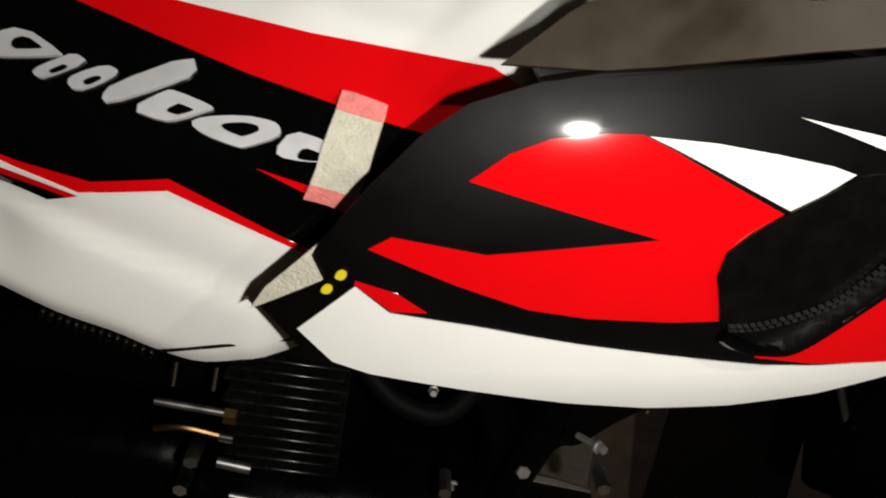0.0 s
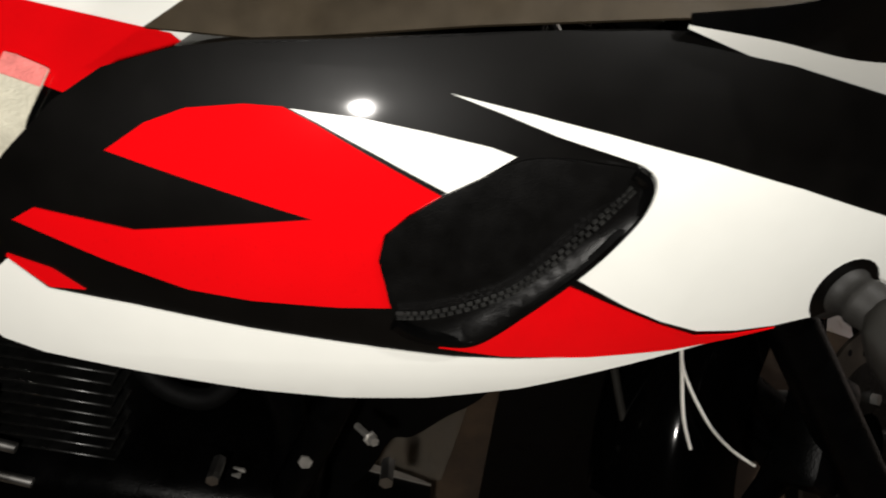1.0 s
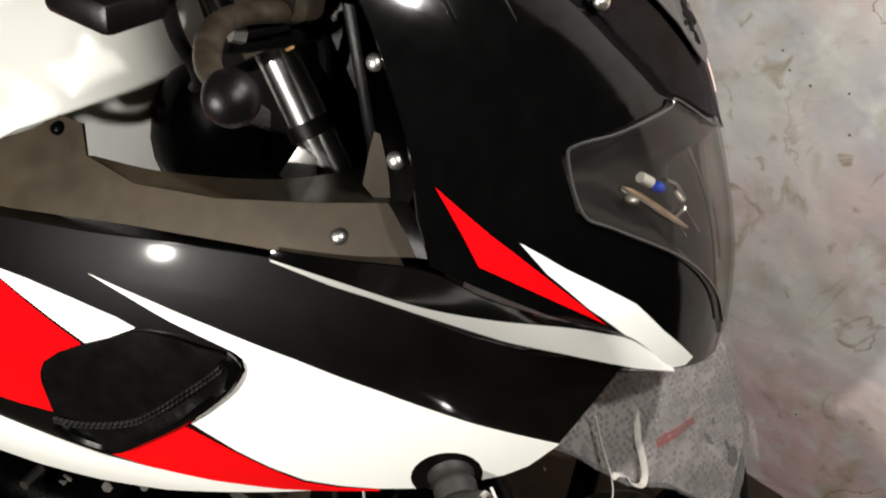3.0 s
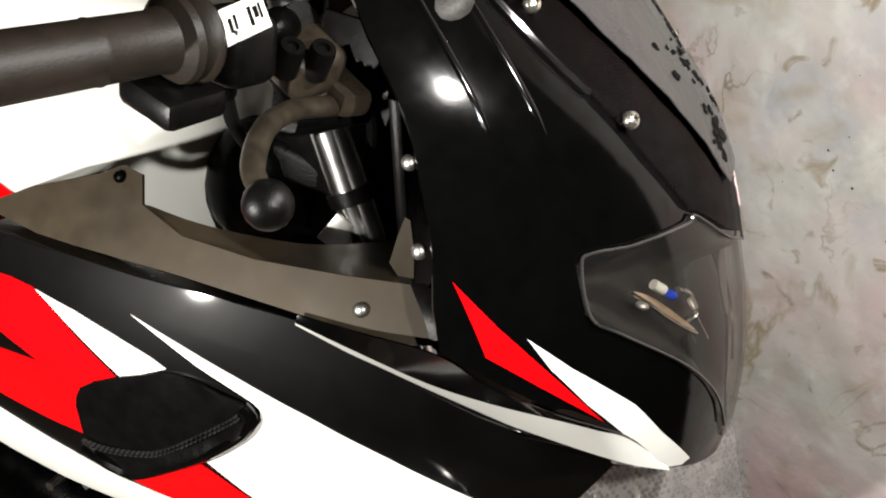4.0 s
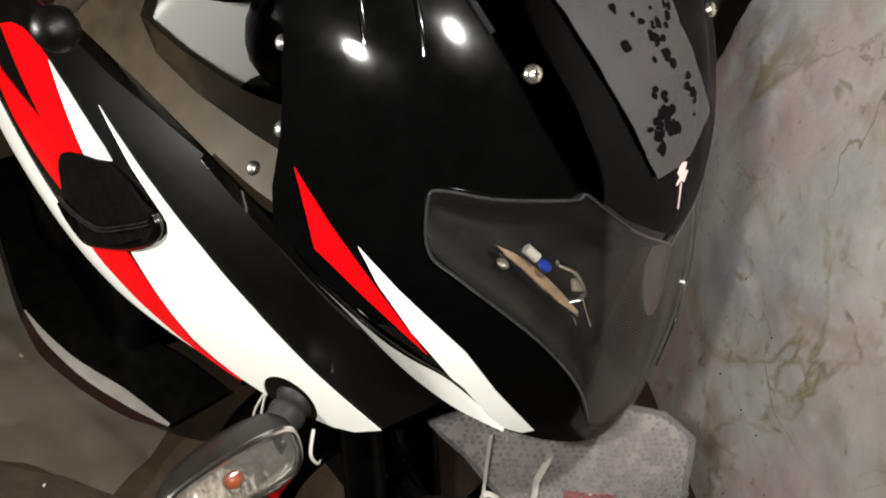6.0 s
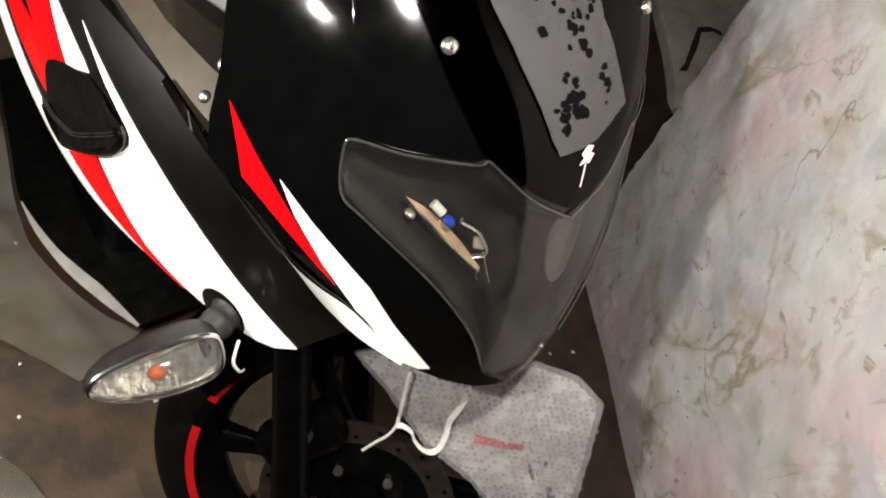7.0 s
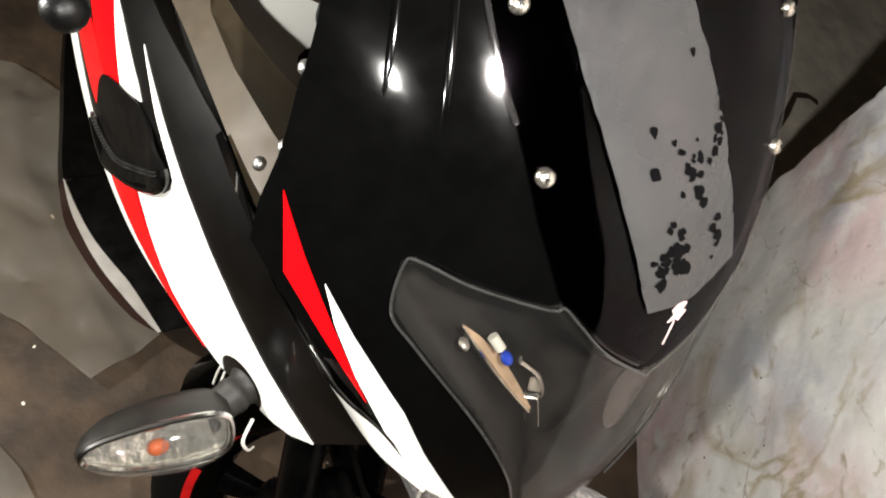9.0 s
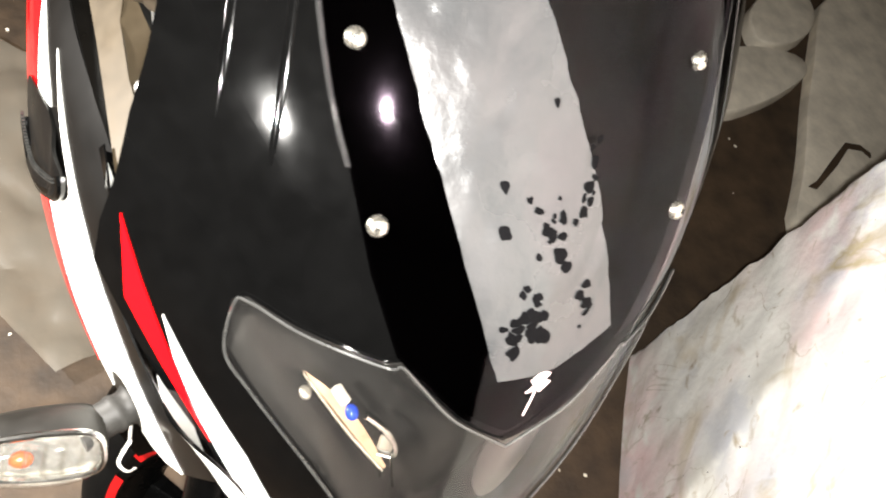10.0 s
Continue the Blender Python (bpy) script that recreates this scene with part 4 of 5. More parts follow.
part("cable_boot", ball((0.342, -0.266, 1.118), 0.018, squash=(0.8, 1.2, 0.9)), DARKMETAL, perch_ob, "black rubber cable boot")
part("lever_ball", ball((0.433, -0.421, 1.068), 0.0150), SATIN, perch_ob, "round black lever end")
part("fluid_reservoir", lathe([(0.0001, 0.05), (0.022, 0.05), (0.025, 0.046), (0.025, 0.036), (0.0235, 0.034), (0.0235, 0.0), (0.0001, 0.0)], (0.30, -0.165, 1.075), (0, 0, 1), 28), SATIN, perch_ob, "black brake fluid reservoir")
LABEL_SET = [Vector(p) for p in ((0.3528, -0.3596, 1.1474), (0.3698, -0.3424, 1.1602), (0.3799, -0.3422, 1.1431), (0.3619, -0.3605, 1.1283))]
label_ob = part("reservoir_label", strip([LABEL_SET[0], LABEL_SET[1]], [LABEL_SET[3], LABEL_SET[2]], 2, 0.0015, (-0.4, 0.3, -0.8)), LABEL, perch_ob, "white paper label with dark bars")
lift = Vector((0.45, -0.42, 0.79)) * 0.0012
for u0, u1, v0, v1 in ((0.14, 0.20, 0.35, 0.75), (0.26, 0.31, 0.3, 0.7), (0.60, 0.66, 0.25, 0.8), (0.72, 0.80, 0.3, 0.62), (0.84, 0.88, 0.25, 0.7)):
    def on_label(u, v):
        return LABEL_SET[0].lerp(LABEL_SET[1], u).lerp(LABEL_SET[3].lerp(LABEL_SET[2], u), v) + lift
    part("print_bar", strip([on_label(u0, v0), on_label(u1, v0)], [on_label(u0, v1), on_label(u1, v1)], 1, 0.0006, (-0.4, 0.3, -0.8)), INK, label_ob)
part("brake_hose", tube([(0.33, -0.16, 1.06), (0.35, -0.11, 1.03), (0.35, -0.075, 0.98), (0.34, -0.06, 0.9), (0.4, -0.06, 0.75)], 0.006, 8), RUBBER, motorcycle, "black brake hose")
part("cockpit_shroud", box((0.30, 0.006, 0.24), (0.37, -0.045, 0.965), 0.002), SATIN, motorcycle, "black inner shroud")
part("throttle_cable", tube([(0.35, -0.35, 1.114), (0.343, -0.329, 1.084), (0.337, -0.307, 1.055), (0.325, -0.266, 1.023), (0.29, -0.2, 0.985), (0.24, -0.12, 0.95)], 0.0052, 10), RUBBER, motorcycle, "black throttle cable")
part("cable_boot", rod((0.351, -0.352, 1.118), (0.3435, -0.331, 1.087), 0.0085, 0.0078), DARKMETAL, motorcycle, "black cable ferrule")
part("brake_pipe", tube([(0.382, -0.24, 1.06), (0.36, -0.27, 1.055), (0.348, -0.265, 1.043), (0.354, -0.225, 1.036), (0.37, -0.15, 1.03)], 0.0062, 10), RUBBER, motorcycle, "black brake pipe")
part("banjo_bolt", rod((0.368, -0.277, 1.056), (0.362, -0.284, 1.058), 0.0065, segs=6), STEEL, motorcycle, "steel banjo bolt")
part("yoke_bolt", rod(fork_at(1.0, -0.1) + Vector((0.03, -0.025, 0.014)), fork_at(1.0, -0.1) + Vector((0.034, -0.042, 0.014)), 0.007, segs=6), BRASS, motorcycle, "plated clamp bolt")
part("yoke_bolt", rod(fork_at(0.86, -0.1) + Vector((0, -0.03, 0)), fork_at(0.86, -0.1) + Vector((0, -0.045, 0)), 0.006, segs=6), STEEL, motorcycle)
part("clamp_tab", box((0.03, 0.004, 0.035), (0.352, -0.125, 0.895), 0.001, Euler((0, 0.5, 0.3)).to_matrix()), STEEL, motorcycle)
part("cockpit_back", box((0.012, 0.40, 0.26), (0.425, 0, 1.02), 0.004, Euler((0, -0.25, 0)).to_matrix()), SATIN, motorcycle, "black instrument backing")

# ---- indicators
STALK = material("dusty_stalk_rubber", (0.018, 0.017, 0.0155), 0.55, spec=0.3, vary=0.3, scale=90, bump=0.15, bump_scale=600)
LAMP_AT = Vector((0.588, -0.325, 0.665))
LAMP_OUT, LAMP_ALONG, LAMP_UP = Vector((0.909, -0.101, 0.404)), Vector((-0.069, -0.993, -0.094)), Vector((-0.411, -0.058, 0.910))
LAMP_RIM = rounded([(0.067, 0.000), (0.056, 0.016), (0.015, 0.026), (-0.028, 0.031), (-0.062, 0.030), (-0.074, 0.020), (-0.077, -0.018), (-0.060, -0.030), (-0.020, -0.033), (0.025, -0.027), (0.058, -0.012)], 2)


def lamp_shell(rings, close=True):
    """Rings of the indicator's outline: (scale, depth towards the front, shift along, shift up)."""
    bm = bmesh.new()
    made = []
    for f, out, along, rise in rings:
        made.append([bm.verts.new(LAMP_AT + LAMP_ALONG * (-0.008 + (a + 0.008) * f + along) + LAMP_UP * (h * f + rise) + LAMP_OUT * out) for a, h in LAMP_RIM])
    for u, v in zip(made, made[1:]):
        for j in range(len(u)):
            bm.faces.new((u[j], u[(j + 1) % len(u)], v[(j + 1) % len(v)], v[j]))
    if close:
        bm.faces.new(made[-1])
    return bm


def indicator():
    root = fairing(0.5435, 0.6715) + Vector((0, 0.012, 0))
    neck = LAMP_AT - LAMP_ALONG * 0.060 - LAMP_OUT * 0.024 + LAMP_UP * 0.006
    way = (neck - root).normalized()
    stalk = part("indicator_stalk", lathe([(0.0001, -0.01), (0.030, -0.01), (0.030, 0.004), (0.022, 0.010), (0.0185, 0.016), (0.0185, 0.022), (0.0200, 0.024), (0.0200, 0.030), (0.0185, 0.032), (0.019, (neck - root).length + 0.01), (0.0001, (neck - root).length + 0.012)], root, way, 28), STALK, motorcycle, "dusty black rubber indicator stalk")
    part("housing", lamp_shell([(0.94, 0.000, 0, 0), (1.05, 0.000, 0, 0), (1.06, -0.006, 0, 0), (1.02, -0.020, -0.003, 0.001), (0.90, -0.033, -0.008, 0.002), (0.70, -0.043, -0.014, 0.003), (0.42, -0.050, -0.02, 0.004), (0.12, -0.053, -0.024, 0.004)]), DUSTBLACK, stalk, "black indicator housing")
    part("chrome_rim", tube([LAMP_AT + LAMP_ALONG * a * 1.0 + LAMP_UP * h * 1.0 + LAMP_OUT * 0.001 for a, h in LAMP_RIM + LAMP_RIM[:1]], 0.0036, 8, n=2), CHROME, stalk, "chrome indicator rim")
    dish = [(0.97 * math.sin(0.5 * math.pi * (1 - i / 6)) + 0.02, -0.004 - 0.018 * (1 - math.cos(0.5 * math.pi * i / 6)), 0, 0) for i in range(7)]
    part("inner_reflector", lamp_shell(dish), FOIL, stalk, "silver reflector")
    dome = [(math.cos(0.5 * math.pi * i / 7) * 0.99 + 0.005, 0.002 + 0.024 * math.sin(0.5 * math.pi * i / 7), 0, 0) for i in range(8)]
    part("clear_lens", lamp_shell(dome), INDICATOR_LENS, stalk, "clear faceted indicator lens")
    for i in range(7):
        a = -0.058 + 0.016 * i
        top, low = 0.020 - 0.012 * max(0, i - 4) / 2, -0.024 + 0.01 * max(0, i - 4) / 2
        part("lens_flute", tube([LAMP_AT + LAMP_ALONG * (a + 0.004 * (1 - abs(q))) + LAMP_UP * (low + (top - low) * (q + 1) / 2) + LAMP_OUT * (0.004 + 0.012 * (1 - q * q)) for q in (-1, -0.5, 0, 0.5, 1)], 0.0022, 6, n=3), INDICATOR_LENS, stalk)
    part("amber_bulb", ball(LAMP_AT + LAMP_OUT * 0.010 + LAMP_ALONG * -0.004 + LAMP_UP * 0.002 - LAMP_OUT * 0.006, 0.0085, squash=(1, 1.3, 1)), AMBER, stalk, "amber bulb")


indicator()

# ---- front wheel, turned a little to the left
STRIPE = material("red_rim_tape", (0.38, 0.004, 0.005), 0.4, vary=0.25, scale=80)
AXLE = Vector((0.685, 0.025, 0.318))
STEER, SIZE = 45.0, 1.15
front_wheel = new("front_wheel")
front_wheel.empty_display_size = 0.05
front_wheel.parent = motorcycle
front_wheel.matrix_local = Matrix.Translation(AXLE) @ Matrix.Rotation(radians(STEER), 4, Vector((-0.45, 0, 0.89))) @ Matrix.Scale(SIZE, 4)
tyre = []
for k in range(25):
    a = math.pi * (k / 24 - 0.5) * 1.3
    tyre.append((0.238 + 0.049 * math.cos(a), 0.043 * math.sin(a)))
part("tyre", lathe(tyre, (0, 0, 0), (0, 1, 0), 72), RUBBER, front_wheel, "black rubber tyre")
part("rim", lathe([(0.222, -0.042), (0.231, -0.0455), (0.228, -0.047), (0.216, -0.046), (0.209, -0.036), (0.198, -0.026), (0.192, 0), (0.198, 0.026), (0.209, 0.036), (0.216, 0.046), (0.228, 0.047), (0.231, 0.0455), (0.222, 0.042)], (0, 0, 0), (0, 1, 0), 72), DARKMETAL, front_wheel, "gloss black alloy rim")
for side in (-1, 1):
    for q in (1, 2):
        band = bmesh.new()
        a0, a1 = radians(90 * q + 8), radians(90 * q + 86)
        ring = []
        for i in range(25):
            a = a0 + (a1 - a0) * i / 24
            ring.append([band.verts.new((r * math.cos(a), side * y, r * math.sin(a))) for r, y in ((0.2185, 0.0472), (0.2295, 0.0482), (0.2295, 0.0462), (0.2185, 0.0452))])
        for u, v in zip(ring, ring[1:]):
            for j in range(4):
                band.faces.new((u[j], u[(j + 1) % 4], v[(j + 1) % 4], v[j]))
        part("rim_stripe", band, STRIPE, front_wheel, "red rim stripe")
for q in range(6):
    a = radians(60 * q + 20)
    d_ = Vector((math.cos(a), 0, math.sin(a)))
    t_ = Vector((-math.sin(a), 0, math.cos(a)))
    bm = bmesh.new()
    rows = []
    for r, hw, hy in ((0.03, 0.022, 0.02), (0.08, 0.014, 0.013), (0.15, 0.013, 0.012), (0.2, 0.02, 0.018)):
        rows.append([bm.verts.new(d_ * r + t_ * hw * u + Vector((0, hy * v, 0))) for u, v in ((-1, -0.6), (-0.5, -1), (0.5, -1), (1, -0.6), (1, 0.6), (0.5, 1), (-0.5, 1), (-1, 0.6))])
    for u, v in zip(rows, rows[1:]):
        for j in range(8):
            bm.faces.new((u[j], u[(j + 1) % 8], v[(j + 1) % 8], v[j]))
    part("spoke", bm, DARKMETAL, front_wheel, "black alloy spoke")
part("hub", lathe([(0.0001, -0.05), (0.02, -0.05), (0.026, -0.045), (0.045, -0.035), (0.05, 0), (0.045, 0.035), (0.026, 0.045), (0.0001, 0.05)], (0, 0, 0), (0, 1, 0), 36), DARKMETAL, front_wheel, "black hub")
DISC = material("worn_brake_steel", (0.10, 0.085, 0.068), 0.36, metal=0.9, vary=0.3, scale=60, rough_vary=0.1)
disc = part("brake_disc", lathe([(0.095, 0.002), (0.127, 0.002), (0.127, -0.002), (0.095, -0.002), (0.095, 0.002)], (0, -0.062, 0), (0, 1, 0), 72), DISC, front_wheel, "steel brake disc")
part("disc_carrier", lathe([(0.04, 0.002), (0.096, 0.002), (0.096, -0.003), (0.04, -0.003), (0.04, 0.002)], (0, -0.06, 0), (0, 1, 0), 48), DARKMETAL, disc)
for i in range(24):
    a = 2 * math.pi * i / 24
    r = 0.105 + 0.012 * (i % 2)
    part("vent_hole", rod((r * math.cos(a), -0.0645, r * math.sin(a)), (r * math.cos(a), -0.0595, r * math.sin(a)), 0.0035, segs=8), INK, disc)
for i in range(5):
    a = 2 * math.pi * i / 5
    part("disc_bolt", rod((0.055 * math.cos(a), -0.07, 0.055 * math.sin(a)), (0.055 * math.cos(a), -0.06, 0.055 * math.sin(a)), 0.006, segs=6), STEEL, disc)
part("axle_nut", rod((0, -0.14, 0), (0, -0.12, 0), 0.013, segs=6), STEEL, front_wheel, "steel axle nut")
part("caliper", box((0.06, 0.05, 0.11), (-0.11, -0.07, 0.06), 0.014, Euler((0, 0.5, 0)).to_matrix()), DARKMETAL, front_wheel, "black brake caliper")
for z in (0.03, 0.085):
    part("caliper_bolt", rod((-0.11, -0.105, z), (-0.11, -0.095, z), 0.007, segs=6), STEEL, front_wheel)
part("speed_sensor", ball((0.05, -0.1, 0.0), 0.012), CHROME, front_wheel)
guard = bmesh.new()
rows = []
for i in range(25):
    a = radians(84 + 88 * i / 24)
    flare = 0.012 * max(0, (i - 8) / 16) ** 1.5
    rows.append([guard.verts.new(((r + flare) * math.cos(a), y, (r + flare) * math.sin(a))) for y, r in ((-0.056, 0.215), (-0.0555, 0.262), (-0.053, 0.277), (-0.04, 0.290), (-0.02, 0.296), (0, 0.298), (0.02, 0.296), (0.04, 0.290), (0.053, 0.277), (0.0555, 0.262), (0.056, 0.215))])
for u, v in zip(rows, rows[1:]):
    for j in range(10):
        guard.faces.new((u[j], u[j + 1], v[j + 1], v[j]))
bmesh.ops.solidify(guard, geom=guard.faces[:], thickness=0.003)
part("mudguard", guard, BLACK, front_wheel, "gloss black front mudguard")
part("side_reflector", box((0.008, 0.024, 0.085), (0.742, -0.112, 0.34), 0.003, Euler((0, -0.54, 0)).to_matrix() @ Euler((0, 0, -0.75)).to_matrix()), ORANGE, motorcycle, "orange side reflector")
part("reflector_bracket", box((0.05, 0.006, 0.03), (0.718, -0.114, 0.335), 0.002, Euler((0, -0.54, 0)).to_matrix()), DARKMETAL, motorcycle)

# ---- belly pan
PAN_TOP = [(-0.11, 0.222, 0.128), (-0.049, 0.214, 0.130), (0.016, 0.199, 0.13), (0.065, 0.180, 0.13), (0.118, 0.156, 0.13), (0.171, 0.139, 0.13), (0.221, 0.124, 0.13)]
PAN_OUT = [(-0.112, 0.224, 0.127), (-0.042, 0.222, 0.122), (0.032, 0.208, 0.12), (0.085, 0.192, 0.12), (0.132, 0.173, 0.122), (0.178, 0.153, 0.125), (0.222, 0.128, 0.128)]
PAN_LOW = [(-0.112, 0.228, 0.10), (-0.04, 0.228, 0.085), (0.042, 0.208, 0.085), (0.095, 0.19, 0.088), (0.142, 0.172, 0.094), (0.182, 0.153, 0.104), (0.218, 0.128, 0.12)]
PAN_REAR = [(-0.50, 0.150, 0.13), (-0.40, 0.172, 0.13), (-0.25, 0.200, 0.13), (-0.17, 0.216, 0.129), (-0.112, 0.224, 0.127)]
for k in (-1, 1):
    pan = part("belly_pan", strip([(x, k * y, z) for x, y, z in PAN_TOP], [(x, k * y, z) for x, y, z in PAN_OUT], 5, 0.003), DUSTY, motorcycle, "dusty off-white belly pan rim")
    part("pan_edge", strip([(x, k * y, z) for x, y, z in PAN_OUT], [(x, k * y, z) for x, y, z in PAN_LOW], 5, 0.003, (0, -k, 0)), PAN_RED, pan, "dark red lower edge")
    part("pan_side", strip([(x, k * (y - 0.003), z - 0.002) for x, y, z in PAN_TOP], [(x, k * (y - 0.11), z + 0.02) for x, y, z in PAN_TOP], 5, 0.004), SATIN, pan, "black inner tray")
    part("pan_rear", strip([(x, k * y, z) for x, y, z in PAN_REAR], [(x, k * (y - 0.13), z + 0.02) for x, y, z in PAN_REAR], 5, 0.004), SATIN, pan, "black rear of the pan")
    part("pan_wall", strip([(x, k * y, z) for x, y, z in PAN_REAR], [(x, k * (y + 0.004), z - 0.03) for x, y, z in PAN_REAR], 5, 0.003, (0, -k, 0)), SATIN, pan, "black outer wall of the pan")

# added black sheet in place of the shade on the floor behind the wheel
part("left_shade_sheet", strip([(0.283, 0.10, 0.06), (0.300, 0.08, 0.25), (0.325, 0.06, 0.50)], [(0.50, 0.10, 0.06), (0.50, 0.09, 0.25), (0.50, 0.07, 0.50)], 6, 0.006, (0, 1, 0)), SATIN, motorcycle, "black sheet standing in for shade behind the wheel")

# black sheet added to keep the gap beyond the engine dark
DARK_GAP_EDGE = ((-0.25, 0.10), (0.0, 0.11), (0.056, 0.113), (0.123, 0.15), (0.164, 0.222), (0.195, 0.229), (0.241, 0.265), (0.279, 0.29), (0.301, 0.315))
part("dark_gap_sheet", strip([(x, 0.112, z) for x, z in DARK_GAP_EDGE], [(x, 0.125, 0.56) for x, z in DARK_GAP_EDGE], 4, 0.005, (0, 1, 0)), SATIN, motorcycle, "added black sheet hiding the floor beyond the engine")

part("front_hose", tube([(0.385, -0.10, 0.60), (0.4066, -0.1245, 0.5), (0.4332, -0.1532, 0.4), (0.45, -0.155, 0.32)], 0.0042, 10), DUSTBLACK, motorcycle, "black front brake hose")
part("front_hose", tube([(0.41, -0.085, 0.58), (0.426, -0.10, 0.5), (0.449, -0.112, 0.42), (0.47, -0.11, 0.36)], 0.003, 10), DUSTBLACK, motorcycle, "thin black speedometer cable")

# ---- engine
engine = new("engine")
engine.empty_display_size = 0.05
engine.parent = motorcycle
engine.matrix_local = pose(-0.13, 0, 0.40, 0, 10, 0)
FIN = material("black_fins_with_worn_edges", (0.010, 0.010, 0.0095), 0.3, metal=0.5, vary=0.5, scale=90, rough_vary=0.1)
for i in range(11):
    z = -0.03 + 0.0145 * i
    b = box((0.13 - 0.01 * (i % 2), 0.2, 0.004), (-0.045, 0, z), 0.0015, None, None, 1)
    part("fin", b, FIN, engine, "black cooling fin")
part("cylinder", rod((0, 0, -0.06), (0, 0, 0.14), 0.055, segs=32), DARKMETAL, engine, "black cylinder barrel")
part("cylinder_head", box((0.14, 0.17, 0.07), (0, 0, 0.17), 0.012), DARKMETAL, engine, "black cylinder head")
# the crankcase box also fills the dark space, blocking light and floor
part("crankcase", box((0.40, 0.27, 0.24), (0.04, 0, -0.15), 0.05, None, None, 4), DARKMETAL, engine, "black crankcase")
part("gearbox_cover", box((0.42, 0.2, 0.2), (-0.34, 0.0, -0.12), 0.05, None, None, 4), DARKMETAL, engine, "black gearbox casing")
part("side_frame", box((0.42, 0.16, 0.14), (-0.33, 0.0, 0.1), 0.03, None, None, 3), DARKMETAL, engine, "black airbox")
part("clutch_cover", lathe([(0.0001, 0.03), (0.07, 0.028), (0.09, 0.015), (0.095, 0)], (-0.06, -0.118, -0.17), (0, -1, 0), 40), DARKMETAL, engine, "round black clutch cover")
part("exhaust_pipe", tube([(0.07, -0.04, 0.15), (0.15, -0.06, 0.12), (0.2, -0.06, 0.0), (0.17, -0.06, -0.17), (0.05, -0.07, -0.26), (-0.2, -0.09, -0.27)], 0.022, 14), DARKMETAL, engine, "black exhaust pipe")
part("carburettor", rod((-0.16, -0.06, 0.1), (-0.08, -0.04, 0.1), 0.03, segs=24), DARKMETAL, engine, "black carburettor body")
# black block added under the fairing to block light and hide the floor
part("filler_block", box((0.035, 0.26, 0.1), (0.13, 0.0, 0.21), 0.006), DARKMETAL, engine, "added black filler block under the fairing")
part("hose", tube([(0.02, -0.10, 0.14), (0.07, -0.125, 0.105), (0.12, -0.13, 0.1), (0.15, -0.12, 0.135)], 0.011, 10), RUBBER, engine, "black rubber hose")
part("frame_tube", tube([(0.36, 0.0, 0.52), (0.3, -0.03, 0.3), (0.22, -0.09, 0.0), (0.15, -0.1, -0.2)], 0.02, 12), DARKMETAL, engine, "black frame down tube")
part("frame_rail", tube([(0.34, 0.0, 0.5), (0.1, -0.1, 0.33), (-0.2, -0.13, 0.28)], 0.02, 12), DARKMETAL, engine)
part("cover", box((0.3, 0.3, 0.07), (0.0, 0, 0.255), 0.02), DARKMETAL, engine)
for x, y, z, r, m, n_ in ((-0.13, -0.13, 0.005, 0.008, STEEL, "hex_bolt"), (-0.14, -0.13, -0.035, 0.008, CHROME, "hex_bolt"), (0.31, -0.11, 0.02, 0.008, STEEL, "hex_bolt"), (0.135, -0.14, 0.015, 0.007, STEEL, "hex_bolt")):
    part(n_, rod((x, y - 0.012, z), (x, y + 0.02, z), r, segs=6), m, engine, "plated hexagon bolt")
for x, y, z, r, way in ((0.091, -0.097, 0.376, 0.0105, (0.1, -1, 0.25)), (0.012, -0.084, 0.335, 0.011, (-0.2, -1, 0.2)), (0.164, -0.131, 0.435, 0.0065, (0.5, -0.8, 0.2)), (-0.005, -0.105, 0.49, 0.005, (0, -1, 0.3))):
    nut = part("flange_bolt", lathe([(0.0001, 0.012), (r * 0.72, 0.012), (r * 0.8, 0.010), (r * 0.8, 0.004), (r * 1.15, 0.003), (r * 1.15, 0.0), (r * 0.6, -0.001), (r * 0.6, -0.03)], (x, y, z), way, 6), NICKEL, motorcycle, "plated flange bolt")
part("brass_fitting", rod((-0.100, -0.13, 0.063), (-0.088, -0.13, 0.063), 0.009, segs=6), BRASS, engine, "brass fuel fitting")
part("steel_pipe", rod((-0.17, -0.13, 0.07), (-0.1, -0.13, 0.066), 0.004, segs=10), STEEL, engine)
part("fuel_line", tube([(-0.17, -0.13, 0.035), (-0.14, -0.135, 0.045), (-0.1, -0.13, 0.035)], 0.0035, 8), BRASS, engine, "yellowed fuel line")
part("line_clip", rod((-0.104, -0.13, 0.035), (-0.09, -0.13, 0.034), 0.006, segs=10), CHROME, engine)
for x, z in ((-0.125, -0.0), (-0.11, -0.045)):
    part("stud", rod((x + 0.02, -0.13, z), (x + 0.055, -0.13, z - 0.004), 0.006, segs=10), STEEL, engine)
for x in (-0.155, -0.115):
    part("post", rod((x, -0.12, 0.085), (x + 0.003, -0.12, 0.115), 0.0025, segs=8), CHROME, engine)

# ---------------------------------------------------------------- loose things on and by the motorcycle
BIKE = motorcycle.matrix_world.copy()


def loose(name, bm, mat, label, category, group="", smooth=True):
    bm.transform(BIKE)
    ob = finish(name, bm, mat, None, "", smooth)
    return tagged(ob, label, category, group)


